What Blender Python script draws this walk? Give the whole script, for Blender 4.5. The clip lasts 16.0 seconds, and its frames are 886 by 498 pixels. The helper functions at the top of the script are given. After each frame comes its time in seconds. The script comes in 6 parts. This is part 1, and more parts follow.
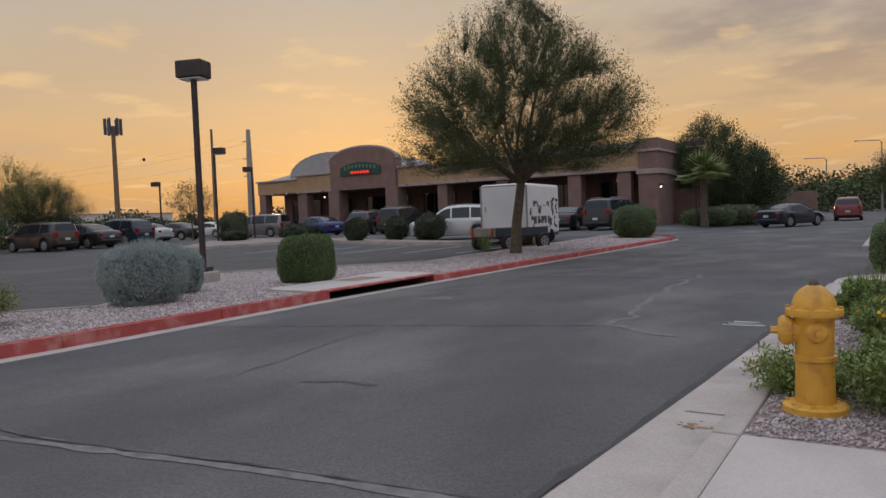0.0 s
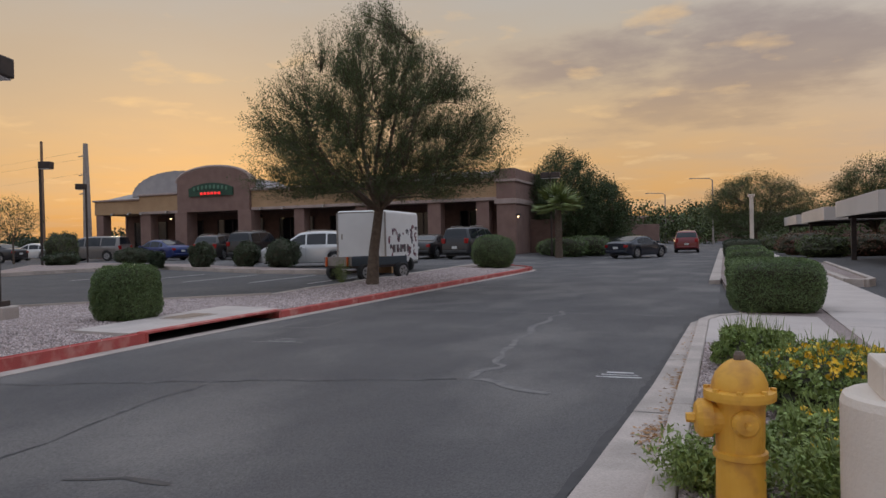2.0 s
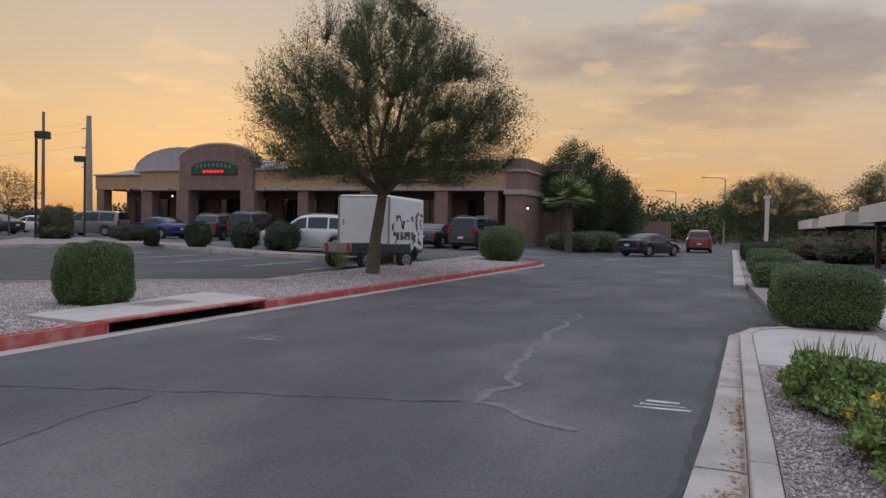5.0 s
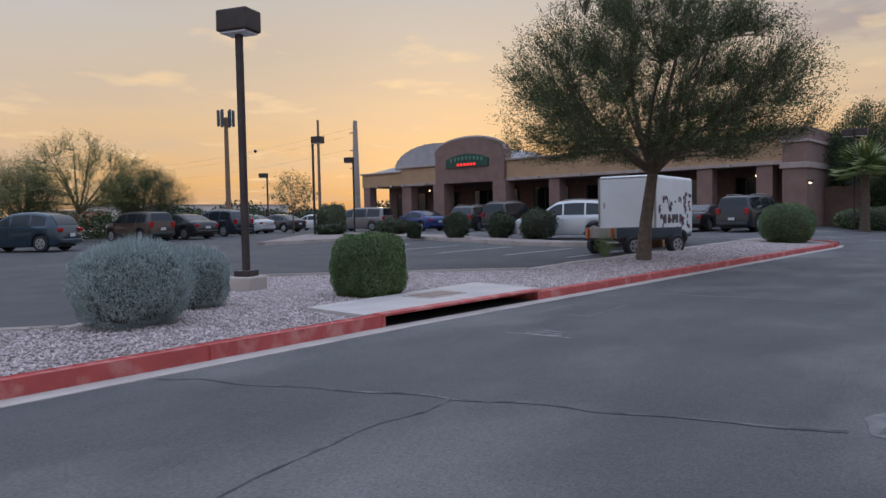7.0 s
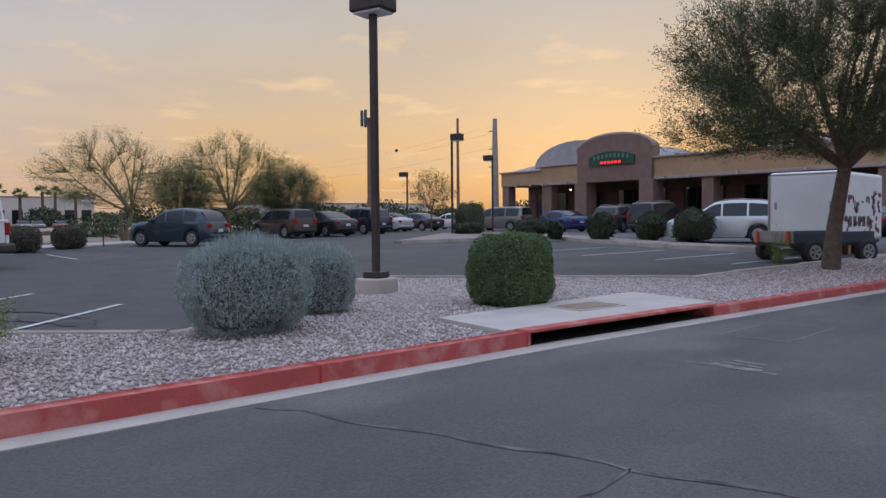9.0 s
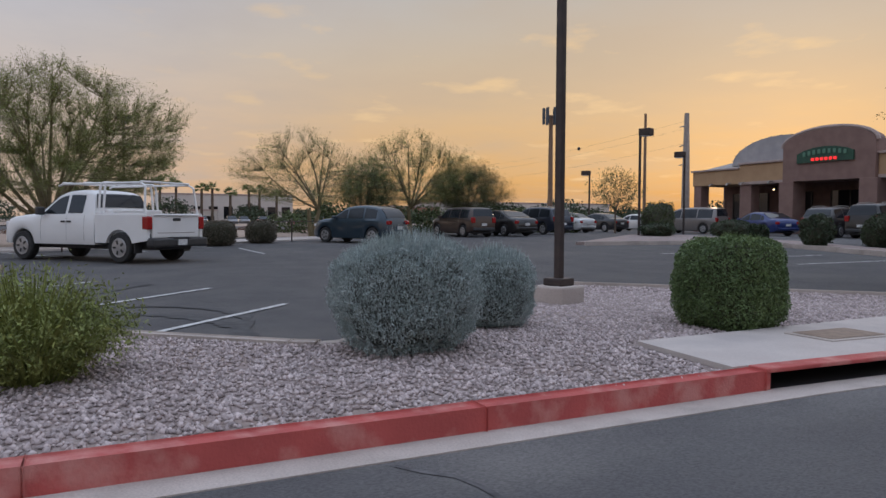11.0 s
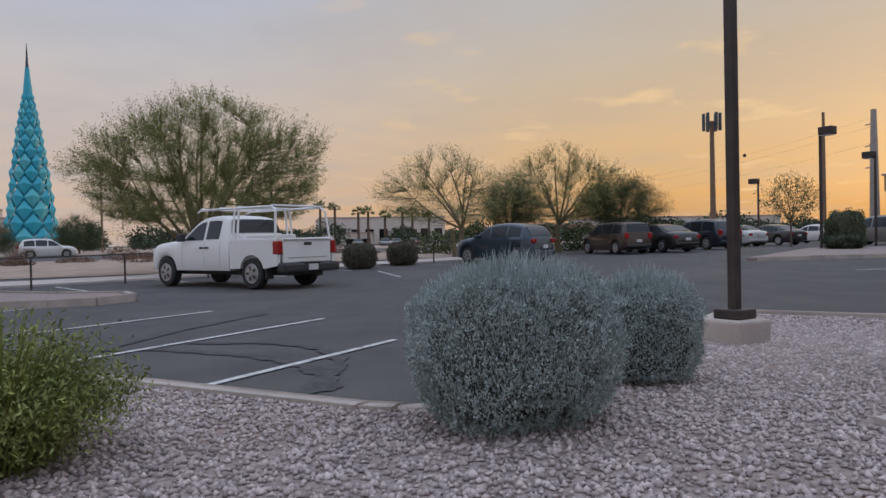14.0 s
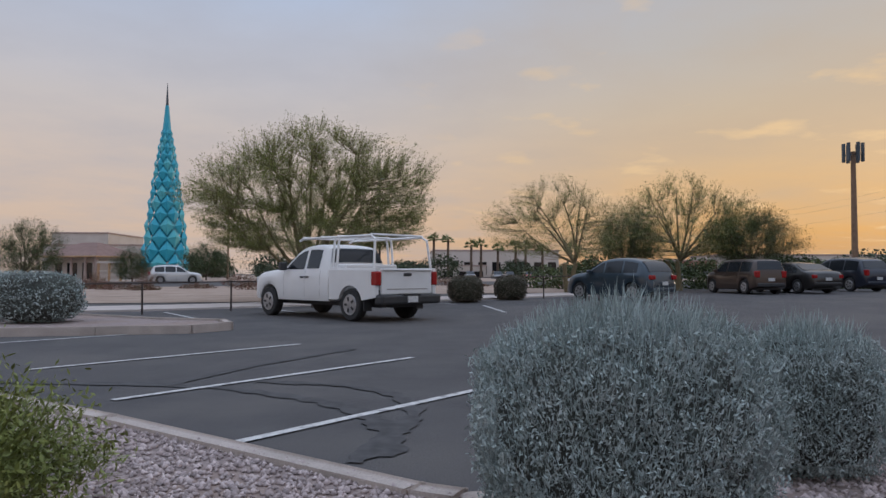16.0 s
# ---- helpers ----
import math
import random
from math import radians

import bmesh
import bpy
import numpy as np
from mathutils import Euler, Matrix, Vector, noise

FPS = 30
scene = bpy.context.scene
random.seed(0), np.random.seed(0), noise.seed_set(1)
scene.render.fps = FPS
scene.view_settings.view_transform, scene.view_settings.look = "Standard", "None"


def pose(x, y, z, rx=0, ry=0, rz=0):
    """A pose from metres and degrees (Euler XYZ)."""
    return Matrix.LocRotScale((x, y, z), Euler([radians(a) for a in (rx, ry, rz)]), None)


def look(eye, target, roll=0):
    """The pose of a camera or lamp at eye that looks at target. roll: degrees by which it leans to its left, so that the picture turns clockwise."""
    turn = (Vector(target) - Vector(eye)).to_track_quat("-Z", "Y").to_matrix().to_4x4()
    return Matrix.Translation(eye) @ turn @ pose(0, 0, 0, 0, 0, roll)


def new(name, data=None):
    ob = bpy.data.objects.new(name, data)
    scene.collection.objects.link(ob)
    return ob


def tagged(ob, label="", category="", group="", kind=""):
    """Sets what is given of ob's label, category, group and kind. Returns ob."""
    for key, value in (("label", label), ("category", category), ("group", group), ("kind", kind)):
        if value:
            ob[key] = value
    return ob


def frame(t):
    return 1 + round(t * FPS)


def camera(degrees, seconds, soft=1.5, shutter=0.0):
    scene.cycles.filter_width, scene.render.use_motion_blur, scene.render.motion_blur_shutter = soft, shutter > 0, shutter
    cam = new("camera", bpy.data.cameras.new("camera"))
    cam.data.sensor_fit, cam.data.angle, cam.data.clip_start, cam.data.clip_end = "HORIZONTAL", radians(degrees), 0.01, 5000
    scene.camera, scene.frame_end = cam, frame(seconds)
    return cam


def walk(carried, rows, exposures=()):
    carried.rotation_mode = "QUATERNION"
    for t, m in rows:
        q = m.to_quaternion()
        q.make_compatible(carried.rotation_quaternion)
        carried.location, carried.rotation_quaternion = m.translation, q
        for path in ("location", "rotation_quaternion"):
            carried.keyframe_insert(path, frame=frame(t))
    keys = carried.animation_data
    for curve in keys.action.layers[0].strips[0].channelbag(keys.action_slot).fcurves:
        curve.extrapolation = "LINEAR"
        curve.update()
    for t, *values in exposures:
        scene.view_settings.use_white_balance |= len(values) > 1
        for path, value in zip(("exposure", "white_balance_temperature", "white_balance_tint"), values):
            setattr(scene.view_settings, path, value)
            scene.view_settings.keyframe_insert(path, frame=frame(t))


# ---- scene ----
cam = camera(62.8, 16.0)
METRES, EYE, TILT, LEAN, TURN = 9.89, 1.29, 0.0, 0.0, 32.3
ROWS = [
    (0.0, 0.0, 0.0, 0.0, -0.09, -2.41, 2.21),
    (0.5, 0.0013, 0.0288, 0.0031, -0.99, -2.41, 2.19),
    (1.0, 0.0085, 0.0603, 0.0074, -3.24, -2.01, 2.11),
    (1.5, 0.012, 0.0933, 0.0079, -7.02, -1.4, 1.71),
    (2.0, 0.0224, 0.1241, 0.0092, -11.07, -0.72, 1.19),
    (2.5, 0.0343, 0.1534, 0.0109, -14.36, -0.29, 0.44),
    (3.0, 0.0376, 0.187, 0.011, -16.58, -0.03, -0.41),
    (5.5, 0.0369, 0.2796, 0.0085, -6.37, -2.56, -0.91),
    (6.0, 0.02, 0.3085, -0.0024, -0.58, -3.47, 0.15),
    (6.5, 0.0064, 0.347, -0.001, 5.95, -3.07, 1.59),
    (7.0, 0.0044, 0.3847, -0.0004, 8.65, -2.49, 1.14),
    (7.5, -0.0011, 0.4208, -0.0013, 6.71, -3.36, 1.06),
    (8.0, -0.0072, 0.4551, -0.0006, 9.71, -3.19, 1.01),
    (8.5, -0.0214, 0.488, -0.0036, 14.94, -2.63, 0.57),
    (9.0, -0.0377, 0.5217, -0.0032, 19.47, -2.34, 0.51),
    (9.5, -0.0514, 0.557, -0.0035, 23.83, -2.21, 0.58),
    (10.0, -0.0723, 0.5899, -0.0044, 27.57, -2.21, 0.34),
    (12.5, -0.1464, 0.7372, -0.0062, 39.88, -2.06, -0.41),
    (13.0, -0.166, 0.7669, -0.0043, 41.59, -1.72, -0.01),
    (13.5, -0.1777, 0.7985, -0.0051, 43.42, -1.29, 0.64),
    (14.0, -0.1899, 0.8164, -0.0059, 45.55, -0.76, 1.18),
    (14.5, -0.2105, 0.8476, -0.0063, 48.44, -0.09, 1.57),
    (15.0, -0.2246, 0.8743, -0.0052, 51.21, 0.69, 1.36),
    (15.5, -0.2466, 0.8947, -0.0069, 53.39, 1.43, 0.7),
    (16.0, -0.2646, 0.9112, -0.0069, 54.5, 1.96, -0.05),
]
walk(cam, [(t, pose(0, 0, EYE, TILT, LEAN, TURN) @ pose(METRES * x, METRES * y, METRES * z, 90 + pitch, roll, yaw)) for t, x, y, z, yaw, pitch, roll in ROWS],
     exposures=[(0.0, 0.0, 6500, 10), (3.0, -0.06, 6450, 10), (4.5, 0.02, 6400, 10), (6.0, 0.20, 5750, 10), (8.5, 0.20, 5620, 10), (10.0, 0.07, 5850, 10), (12.5, 0.06, 6100, 10), (16.0, 0.06, 5980, 10)])

# ---- world, sun, exposure ----
SUN_YAW = 40.0  # degrees left of +y, behind the shop
world = bpy.data.worlds.new("sky")
scene.world = world
world.use_nodes = True


def wire(nt, a, b):
    nt.links.new(a, b)


def build_sky():
    nt = world.node_tree
    nt.nodes.clear()
    N = nt.nodes.new
    out, bg = N("ShaderNodeOutputWorld"), N("ShaderNodeBackground")
    tc, sep = N("ShaderNodeTexCoord"), N("ShaderNodeSeparateXYZ")
    wire(nt, tc.outputs["Generated"], sep.inputs[0])

    def math_(op, a, b=0.0, c=None):
        n = N("ShaderNodeMath")
        n.operation = op
        for i, v in enumerate((a, b, c)):
            if v is None:
                continue
            if hasattr(v, "links"):
                wire(nt, v, n.inputs[i])
            else:
                n.inputs[i].default_value = v
        return n.outputs[0]

    def ramp(fac, stops):
        n = N("ShaderNodeValToRGB")
        wire(nt, fac, n.inputs[0])
        el = n.color_ramp.elements
        while len(el) < len(stops):
            el.new(0.5)
        for e, (p, c) in zip(el, stops):
            e.position, e.color = p, (*c, 1)
        return n.outputs[0]

    def mixc(fac, a, b, mode="MIX"):
        n = N("ShaderNodeMix")
        n.data_type, n.blend_type = "RGBA", mode
        for sock, v in ((n.inputs[0], fac), (n.inputs[6], a), (n.inputs[7], b)):
            if hasattr(v, "links"):
                wire(nt, v, sock)
            elif isinstance(v, tuple):
                sock.default_value = (*v, 1)
            else:
                sock.default_value = v
        return n.outputs[2]

    z = sep.outputs[2]
    # height gradient toward the sunset and away from it
    west = ramp(z, [(0.0, (0.62, 0.30, 0.10)), (0.06, (0.75, 0.42, 0.16)), (0.14, (0.71, 0.47, 0.25)), (0.21, (0.61, 0.47, 0.32)), (0.29, (0.53, 0.47, 0.40)), (0.38, (0.49, 0.48, 0.48)), (0.60, (0.82, 0.89, 1.04)), (1.0, (1.18, 1.32, 1.60))])
    east = ramp(z, [(0.0, (0.66, 0.46, 0.32)), (0.10, (0.68, 0.51, 0.39)), (0.22, (0.60, 0.53, 0.49)), (0.38, (0.46, 0.53, 0.66)), (0.60, (0.82, 0.89, 1.04)), (1.0, (1.18, 1.32, 1.60))])
    sx, sy = -math.sin(radians(SUN_YAW - 5)), math.cos(radians(SUN_YAW - 5))
    dot = math_("ADD", math_("MULTIPLY", sep.outputs[0], sx), math_("MULTIPLY", sep.outputs[1], sy))
    toward = N("ShaderNodeMapRange")
    toward.interpolation_type = "SMOOTHSTEP"
    wire(nt, dot, toward.inputs[0])
    toward.inputs[1].default_value, toward.inputs[2].default_value = 0.40, 0.92
    base = mixc(toward.outputs[0], east, west)
    # cloud sheet: plane mapping keeps streaks flat near the horizon
    inv = math_("DIVIDE", 1.0, math_("ADD", math_("MAXIMUM", z, 0.0), 0.09))
    comb = N("ShaderNodeCombineXYZ")
    wire(nt, math_("MULTIPLY", sep.outputs[0], inv), comb.inputs[0])
    wire(nt, math_("MULTIPLY", sep.outputs[1], inv), comb.inputs[1])
    noi = N("ShaderNodeTexNoise")
    noi.inputs["Scale"].default_value, noi.inputs["Detail"].default_value, noi.inputs["Roughness"].default_value = 0.9, 7, 0.58
    wire(nt, comb.outputs[0], noi.inputs["Vector"])
    # bank of grey-mauve cloud to the north of the sunset
    ax, ay = math.sin(radians(-1.0)), math.cos(radians(-1.0))
    bank_dot = math_("ADD", math_("MULTIPLY", sep.outputs[0], ay), math_("MULTIPLY", sep.outputs[1], ax))
    u = math_("DIVIDE", math_("SUBTRACT", bank_dot, -0.02), 0.27)
    v = math_("DIVIDE", math_("SUBTRACT", z, 0.215), 0.075)
    ahead = math_("GREATER_THAN", sep.outputs[1], 0.2)
    r2 = math_("ADD", math_("MULTIPLY", u, u), math_("MULTIPLY", v, v))
    shape = math_("SUBTRACT", 1.0, r2)
    dens = math_("ADD", math_("MULTIPLY", shape, 0.5), math_("MULTIPLY", math_("SUBTRACT", noi.outputs[0], 0.47), 4.2))
    bank = N("ShaderNodeMapRange")
    bank.interpolation_type = "SMOOTHSTEP"
    wire(nt, dens, bank.inputs[0])
    bank.inputs[1].default_value, bank.inputs[2].default_value = -0.05, 0.75
    bankc = ramp(z, [(0.0, (0.55, 0.33, 0.17)), (0.14, (0.52, 0.34, 0.20)), (0.20, (0.35, 0.27, 0.24)), (0.27, (0.28, 0.24, 0.26)), (0.34, (0.34, 0.32, 0.35))])
    c = mixc(math_("MULTIPLY", math_("MULTIPLY", bank.outputs[0], 0.95), ahead), base, bankc)
    # thin streaks everywhere, bright warm flecks near the sunset
    thin = N("ShaderNodeMapRange")
    wire(nt, noi.outputs[0], thin.inputs[0])
    thin.inputs[1].default_value, thin.inputs[2].default_value = 0.40, 0.66
    c = mixc(math_("MULTIPLY", thin.outputs[0], 0.48), c, mixc(toward.outputs[0], (0.44, 0.42, 0.44), (0.56, 0.42, 0.29)))
    n2 = N("ShaderNodeTexNoise")
    n2.inputs["Scale"].default_value, n2.inputs["Detail"].default_value = 2.6, 6
    wire(nt, comb.outputs[0], n2.inputs["Vector"])
    fleck = N("ShaderNodeMapRange")
    wire(nt, n2.outputs[0], fleck.inputs[0])
    fleck.inputs[1].default_value, fleck.inputs[2].default_value = 0.58, 0.72
    c = mixc(math_("MULTIPLY", math_("MULTIPLY", fleck.outputs[0], 0.75), toward.outputs[0]), c, (0.86, 0.58, 0.30))
    # physical sky blended in
    sky = N("ShaderNodeTexSky")
    sky.sky_type, sky.sun_disc = "NISHITA", False
    sky.sun_elevation, sky.sun_rotation = radians(3.0), radians(-SUN_YAW)
    sky.dust_density = 3.0
    skyc = mixc(1.0, sky.outputs[0], (0.10, 0.10, 0.10), "MULTIPLY")
    c = mixc(0.08, c, skyc)
    wire(nt, c, bg.inputs[0])
    bg.inputs[1].default_value = 1.0
    wire(nt, bg.outputs[0], out.inputs[0])


build_sky()
sun = new("sun", bpy.data.lights.new("sun", "SUN"))
sun.data.energy, sun.data.angle, sun.data.color = 0.5, radians(12), (1.0, 0.72, 0.45)
sun.matrix_world = look((0, 0, 0), (math.sin(radians(SUN_YAW)), -math.cos(radians(SUN_YAW)), -math.tan(radians(5))))

# ---- materials ----


def mat(name, c1, c2=None, scale=8.0, rough=0.8, metal=0.0, bump=0.0, bscale=None, stain=None, sscale=0.6, emit=None, vary=0.0, transmission=0.0, stretch=None, detail=6, speck=0.0):
    m = bpy.data.materials.new(name)
    m.use_nodes = True
    nt = m.node_tree
    N = nt.nodes.new
    b = nt.nodes["Principled BSDF"]
    b.inputs["Roughness"].default_value, b.inputs["Metallic"].default_value = rough, metal
    b.inputs["Base Color"].default_value = (*c1, 1)
    b.inputs["Transmission Weight"].default_value = transmission
    tc = N("ShaderNodeNewGeometry")
    vec = tc.outputs["Position"]
    if stretch:
        mp = N("ShaderNodeMapping")
        mp.inputs["Scale"].default_value = stretch
        wire(nt, vec, mp.inputs[0])
        vec = mp.outputs[0]

    def noise_(s, d):
        n = N("ShaderNodeTexNoise")
        n.inputs["Scale"].default_value, n.inputs["Detail"].default_value = s, d
        wire(nt, vec, n.inputs["Vector"])
        return n.outputs[0]

    def mixc(fac, a, c):
        n = N("ShaderNodeMix")
        n.data_type = "RGBA"
        for sock, v in ((n.inputs[0], fac), (n.inputs[6], a), (n.inputs[7], c)):
            if isinstance(v, tuple):
                sock.default_value = (*v, 1)
            elif isinstance(v, float):
                sock.default_value = v
            else:
                wire(nt, v, sock)
        return n.outputs[2]

    def sharpen(v, lo, hi):
        r = N("ShaderNodeMapRange")
        wire(nt, v, r.inputs[0])
        r.inputs[1].default_value, r.inputs[2].default_value = lo, hi
        return r.outputs[0]

    col = None
    if c2:
        col = mixc(sharpen(noise_(scale, detail), 0.35, 0.65), c1, c2)
    if stain:
        col = mixc(sharpen(noise_(sscale, 5), 0.5, 0.68), col if col else c1, stain)
    if speck:
        n = N("ShaderNodeMix")
        n.data_type, n.blend_type = "RGBA", "MULTIPLY"
        r = N("ShaderNodeMapRange")
        wire(nt, noise_(75, 3), r.inputs[0])
        r.inputs[1].default_value, r.inputs[2].default_value, r.inputs[3].default_value, r.inputs[4].default_value = 0.3, 0.7, 1 - speck, 1 + speck
        n.inputs[0].default_value = 1.0
        wire(nt, col, n.inputs[6])
        wire(nt, r.outputs[0], n.inputs[7])
        n.clamp_result = False
        col = n.outputs[2]
    if vary:
        oi = N("ShaderNodeNewGeometry")
        hsv = N("ShaderNodeHueSaturation")
        r = N("ShaderNodeMapRange")
        wire(nt, oi.outputs["Random Per Island"], r.inputs[0])
        r.inputs[3].default_value, r.inputs[4].default_value = 1 - vary, 1 + vary
        wire(nt, r.outputs[0], hsv.inputs["Value"])
        if col:
            wire(nt, col, hsv.inputs["Color"])
        else:
            hsv.inputs["Color"].default_value = (*c1, 1)
        col = hsv.outputs[0]
    if col:
        wire(nt, col, b.inputs["Base Color"])
    if bump:
        bp = N("ShaderNodeBump")
        bp.inputs["Strength"].default_value, bp.inputs["Distance"].default_value = bump, 0.02
        wire(nt, noise_(bscale or scale * 4, 4), bp.inputs["Height"])
        wire(nt, bp.outputs[0], b.inputs["Normal"])
    if emit:
        b.inputs["Emission Color"].default_value = (*emit[:3], 1)
        b.inputs["Emission Strength"].default_value = emit[3]
    return m


ASPHALT_LOT = mat("lot asphalt", (0.060, 0.057, 0.059), (0.082, 0.077, 0.077), 1.2, 0.9, bump=0.35, bscale=90, stain=(0.098, 0.090, 0.086), sscale=0.35, detail=10, speck=0.3)
ASPHALT = mat("road asphalt", (0.074, 0.070, 0.073), (0.106, 0.100, 0.099), 0.9, 0.85, bump=0.5, bscale=120, stain=(0.158, 0.147, 0.140), sscale=0.55, stretch=(1.0, 0.6, 1.0), detail=12, speck=0.28)
DIRT = mat("dirt", (0.30, 0.22, 0.17), (0.38, 0.29, 0.23), 0.7, 0.95, bump=0.5, bscale=25)
GRAVEL = mat("gravel bed", (0.22, 0.17, 0.155), (0.37, 0.30, 0.28), 26, 0.95, bump=1.0, bscale=34, stain=(0.30, 0.225, 0.19), sscale=0.8)
STONE = mat("gravel stone", (0.37, 0.30, 0.285), (0.48, 0.40, 0.385), 5, 0.9, vary=0.38)
CONC = mat("concrete", (0.43, 0.365, 0.325), (0.50, 0.43, 0.385), 2.5, 0.9, bump=0.25, bscale=70, stain=(0.34, 0.295, 0.26), sscale=1.4, speck=0.12)
CONC_WALK = mat("walk concrete", (0.485, 0.42, 0.385), (0.535, 0.47, 0.43), 2.0, 0.9, bump=0.15, bscale=80, stain=(0.42, 0.37, 0.35), sscale=0.9, speck=0.08)
CURB_RED = mat("red kerb paint", (0.47, 0.090, 0.078), (0.38, 0.070, 0.062), 3.0, 0.75, bump=0.3, bscale=50, stain=(0.53, 0.21, 0.18), sscale=4.5)
LINE = mat("line paint", (0.62, 0.61, 0.59), (0.50, 0.49, 0.48), 14, 0.8, stain=(0.25, 0.24, 0.24), sscale=9)
FADED = mat("faded paint", (0.26, 0.25, 0.24), (0.13, 0.125, 0.125), 9, 0.85)
TAR = mat("tar", (0.030, 0.029, 0.032), (0.05, 0.048, 0.05), 6, 0.7)
SKID = mat("tyre mark", (0.035, 0.034, 0.036), (0.07, 0.068, 0.07), 7, 0.85)
CRACK_PALE = mat("dusty crack", (0.21, 0.195, 0.185), (0.13, 0.125, 0.125), 8, 0.95)
CRACK = mat("crack", (0.035, 0.034, 0.036), (0.16, 0.15, 0.15), 5, 0.95)
# near-black stands in for the deep shade inside the drain slot
SLOT_SHADE = mat("drain slot shade", (0.007, 0.006, 0.006), (0.012, 0.010, 0.010), 4, 0.95)
STUCCO = mat("brown stucco", (0.215, 0.135, 0.115), (0.255, 0.165, 0.14), 1.5, 0.95, bump=0.3, bscale=40)
STUCCO_TAN = mat("tan stucco", (0.40, 0.255, 0.145), (0.45, 0.295, 0.17), 1.3, 0.95, bump=0.3, bscale=40)
CORNICE = mat("cornice", (0.36, 0.28, 0.25), (0.42, 0.33, 0.30), 2, 0.9)
STONE_WALL = mat("dark brick", (0.13, 0.075, 0.06), (0.17, 0.10, 0.08), 2.5, 0.9, bump=0.4, bscale=20)
ROOF_GREY = mat("grey metal roof", (0.33, 0.32, 0.33), (0.40, 0.38, 0.39), 1.5, 0.6)
TILE = mat("roof tile", (0.30, 0.275, 0.26), (0.40, 0.36, 0.33), 3, 0.85)
SIGN_GREEN = mat("green sign", (0.012, 0.055, 0.035), (0.018, 0.075, 0.045), 3, 0.5)
SIGN_LETTER = mat("sign letter", (0.10, 0.22, 0.15), rough=0.5)
SIGN_RED = mat("red neon", (0.6, 0.02, 0.02), rough=0.4, emit=(1.0, 0.03, 0.03, 0.9))
LAMP_GLOW = mat("warm lamp", (0.9, 0.8, 0.6), rough=0.4, emit=(1.0, 0.70, 0.36, 3.0))
GLASS_DARK = mat("dark glass", (0.012, 0.013, 0.016), rough=0.08)
CAR_GLASS = mat("tinted car glass", (0.018, 0.021, 0.026), rough=0.06)
BRONZE = mat("bronze steel", (0.045, 0.035, 0.033), (0.068, 0.050, 0.044), 6, 0.55, metal=0.3)
GALV = mat("galvanised steel", (0.30, 0.27, 0.25), (0.38, 0.34, 0.31), 3, 0.55, metal=0.4)
WOOD_POLE = mat("weathered pole", (0.19, 0.12, 0.08), (0.26, 0.17, 0.11), 5, 0.9)
YELLOW = mat("hydrant yellow", (0.66, 0.335, 0.035), (0.74, 0.40, 0.055), 6, 0.5, bump=0.12, bscale=30, stain=(0.50, 0.24, 0.04), sscale=9)
RUST = mat("rusty cap", (0.11, 0.085, 0.07), (0.17, 0.12, 0.09), 30, 0.8)
BEIGE = mat("beige paint", (0.62, 0.54, 0.46), (0.68, 0.60, 0.52), 3, 0.7, bump=0.2, bscale=60)
WHITE = mat("white paint", (0.78, 0.77, 0.76), (0.72, 0.71, 0.70), 1.2, 0.45)
TYRE = mat("tyre", (0.022, 0.022, 0.023), (0.035, 0.034, 0.034), 12, 0.85)
RIM = mat("alloy rim", (0.45, 0.45, 0.46), (0.36, 0.36, 0.37), 8, 0.35, metal=0.7)
CHROME = mat("chrome", (0.6, 0.6, 0.6), rough=0.2, metal=1.0)
PLASTIC = mat("black plastic", (0.03, 0.03, 0.032), (0.04, 0.04, 0.042), 6, 0.6)
TAIL = mat("tail lamp", (0.30, 0.012, 0.012), rough=0.25)
HEAD = mat("head lamp", (0.7, 0.7, 0.72), rough=0.12)
PLATE = mat("number plate", (0.65, 0.65, 0.62), (0.5, 0.5, 0.52), 20, 0.5)
BARK = mat("bark", (0.095, 0.068, 0.050), (0.15, 0.11, 0.08), 9, 0.95, bump=0.6, bscale=30)
BARK_GREEN = mat("green bark", (0.17, 0.14, 0.075), (0.23, 0.185, 0.105), 9, 0.9)
LEAF = mat("small leaf", (0.062, 0.085, 0.028), (0.088, 0.112, 0.036), 1.5, 0.7, vary=0.45)
LEAF_SHADE = mat("shade tree leaf", (0.045, 0.072, 0.026), (0.065, 0.092, 0.032), 1.2, 0.7, vary=0.45)
LEAF_LIGHT = mat("feathery leaf", (0.165, 0.185, 0.048), (0.215, 0.225, 0.066), 1.0, 0.7, vary=0.4)
LEAF_DARK = mat("dark leaf", (0.028, 0.045, 0.02), (0.045, 0.062, 0.026), 1.2, 0.7, vary=0.45)
LEAF_HEDGE = mat("hedge leaf", (0.098, 0.150, 0.052), (0.135, 0.19, 0.068), 2.0, 0.6, vary=0.4)
LEAF_GREEN = mat("fresh leaf", (0.16, 0.22, 0.055), (0.21, 0.27, 0.075), 2.0, 0.6, vary=0.4)
LEAF_SAGE = mat("sage leaf", (0.285, 0.34, 0.325), (0.385, 0.435, 0.42), 3.0, 0.9, vary=0.36)
LEAF_BROOM = mat("broom stem", (0.16, 0.19, 0.045), (0.22, 0.24, 0.065), 3.0, 0.7, vary=0.4)
LEAF_PALM = mat("palm leaf", (0.15, 0.195, 0.06), (0.20, 0.235, 0.08), 3.0, 0.6, vary=0.3)
LEAF_RED = mat("reddish leaf", (0.16, 0.06, 0.045), (0.11, 0.085, 0.04), 2.0, 0.7, vary=0.4)
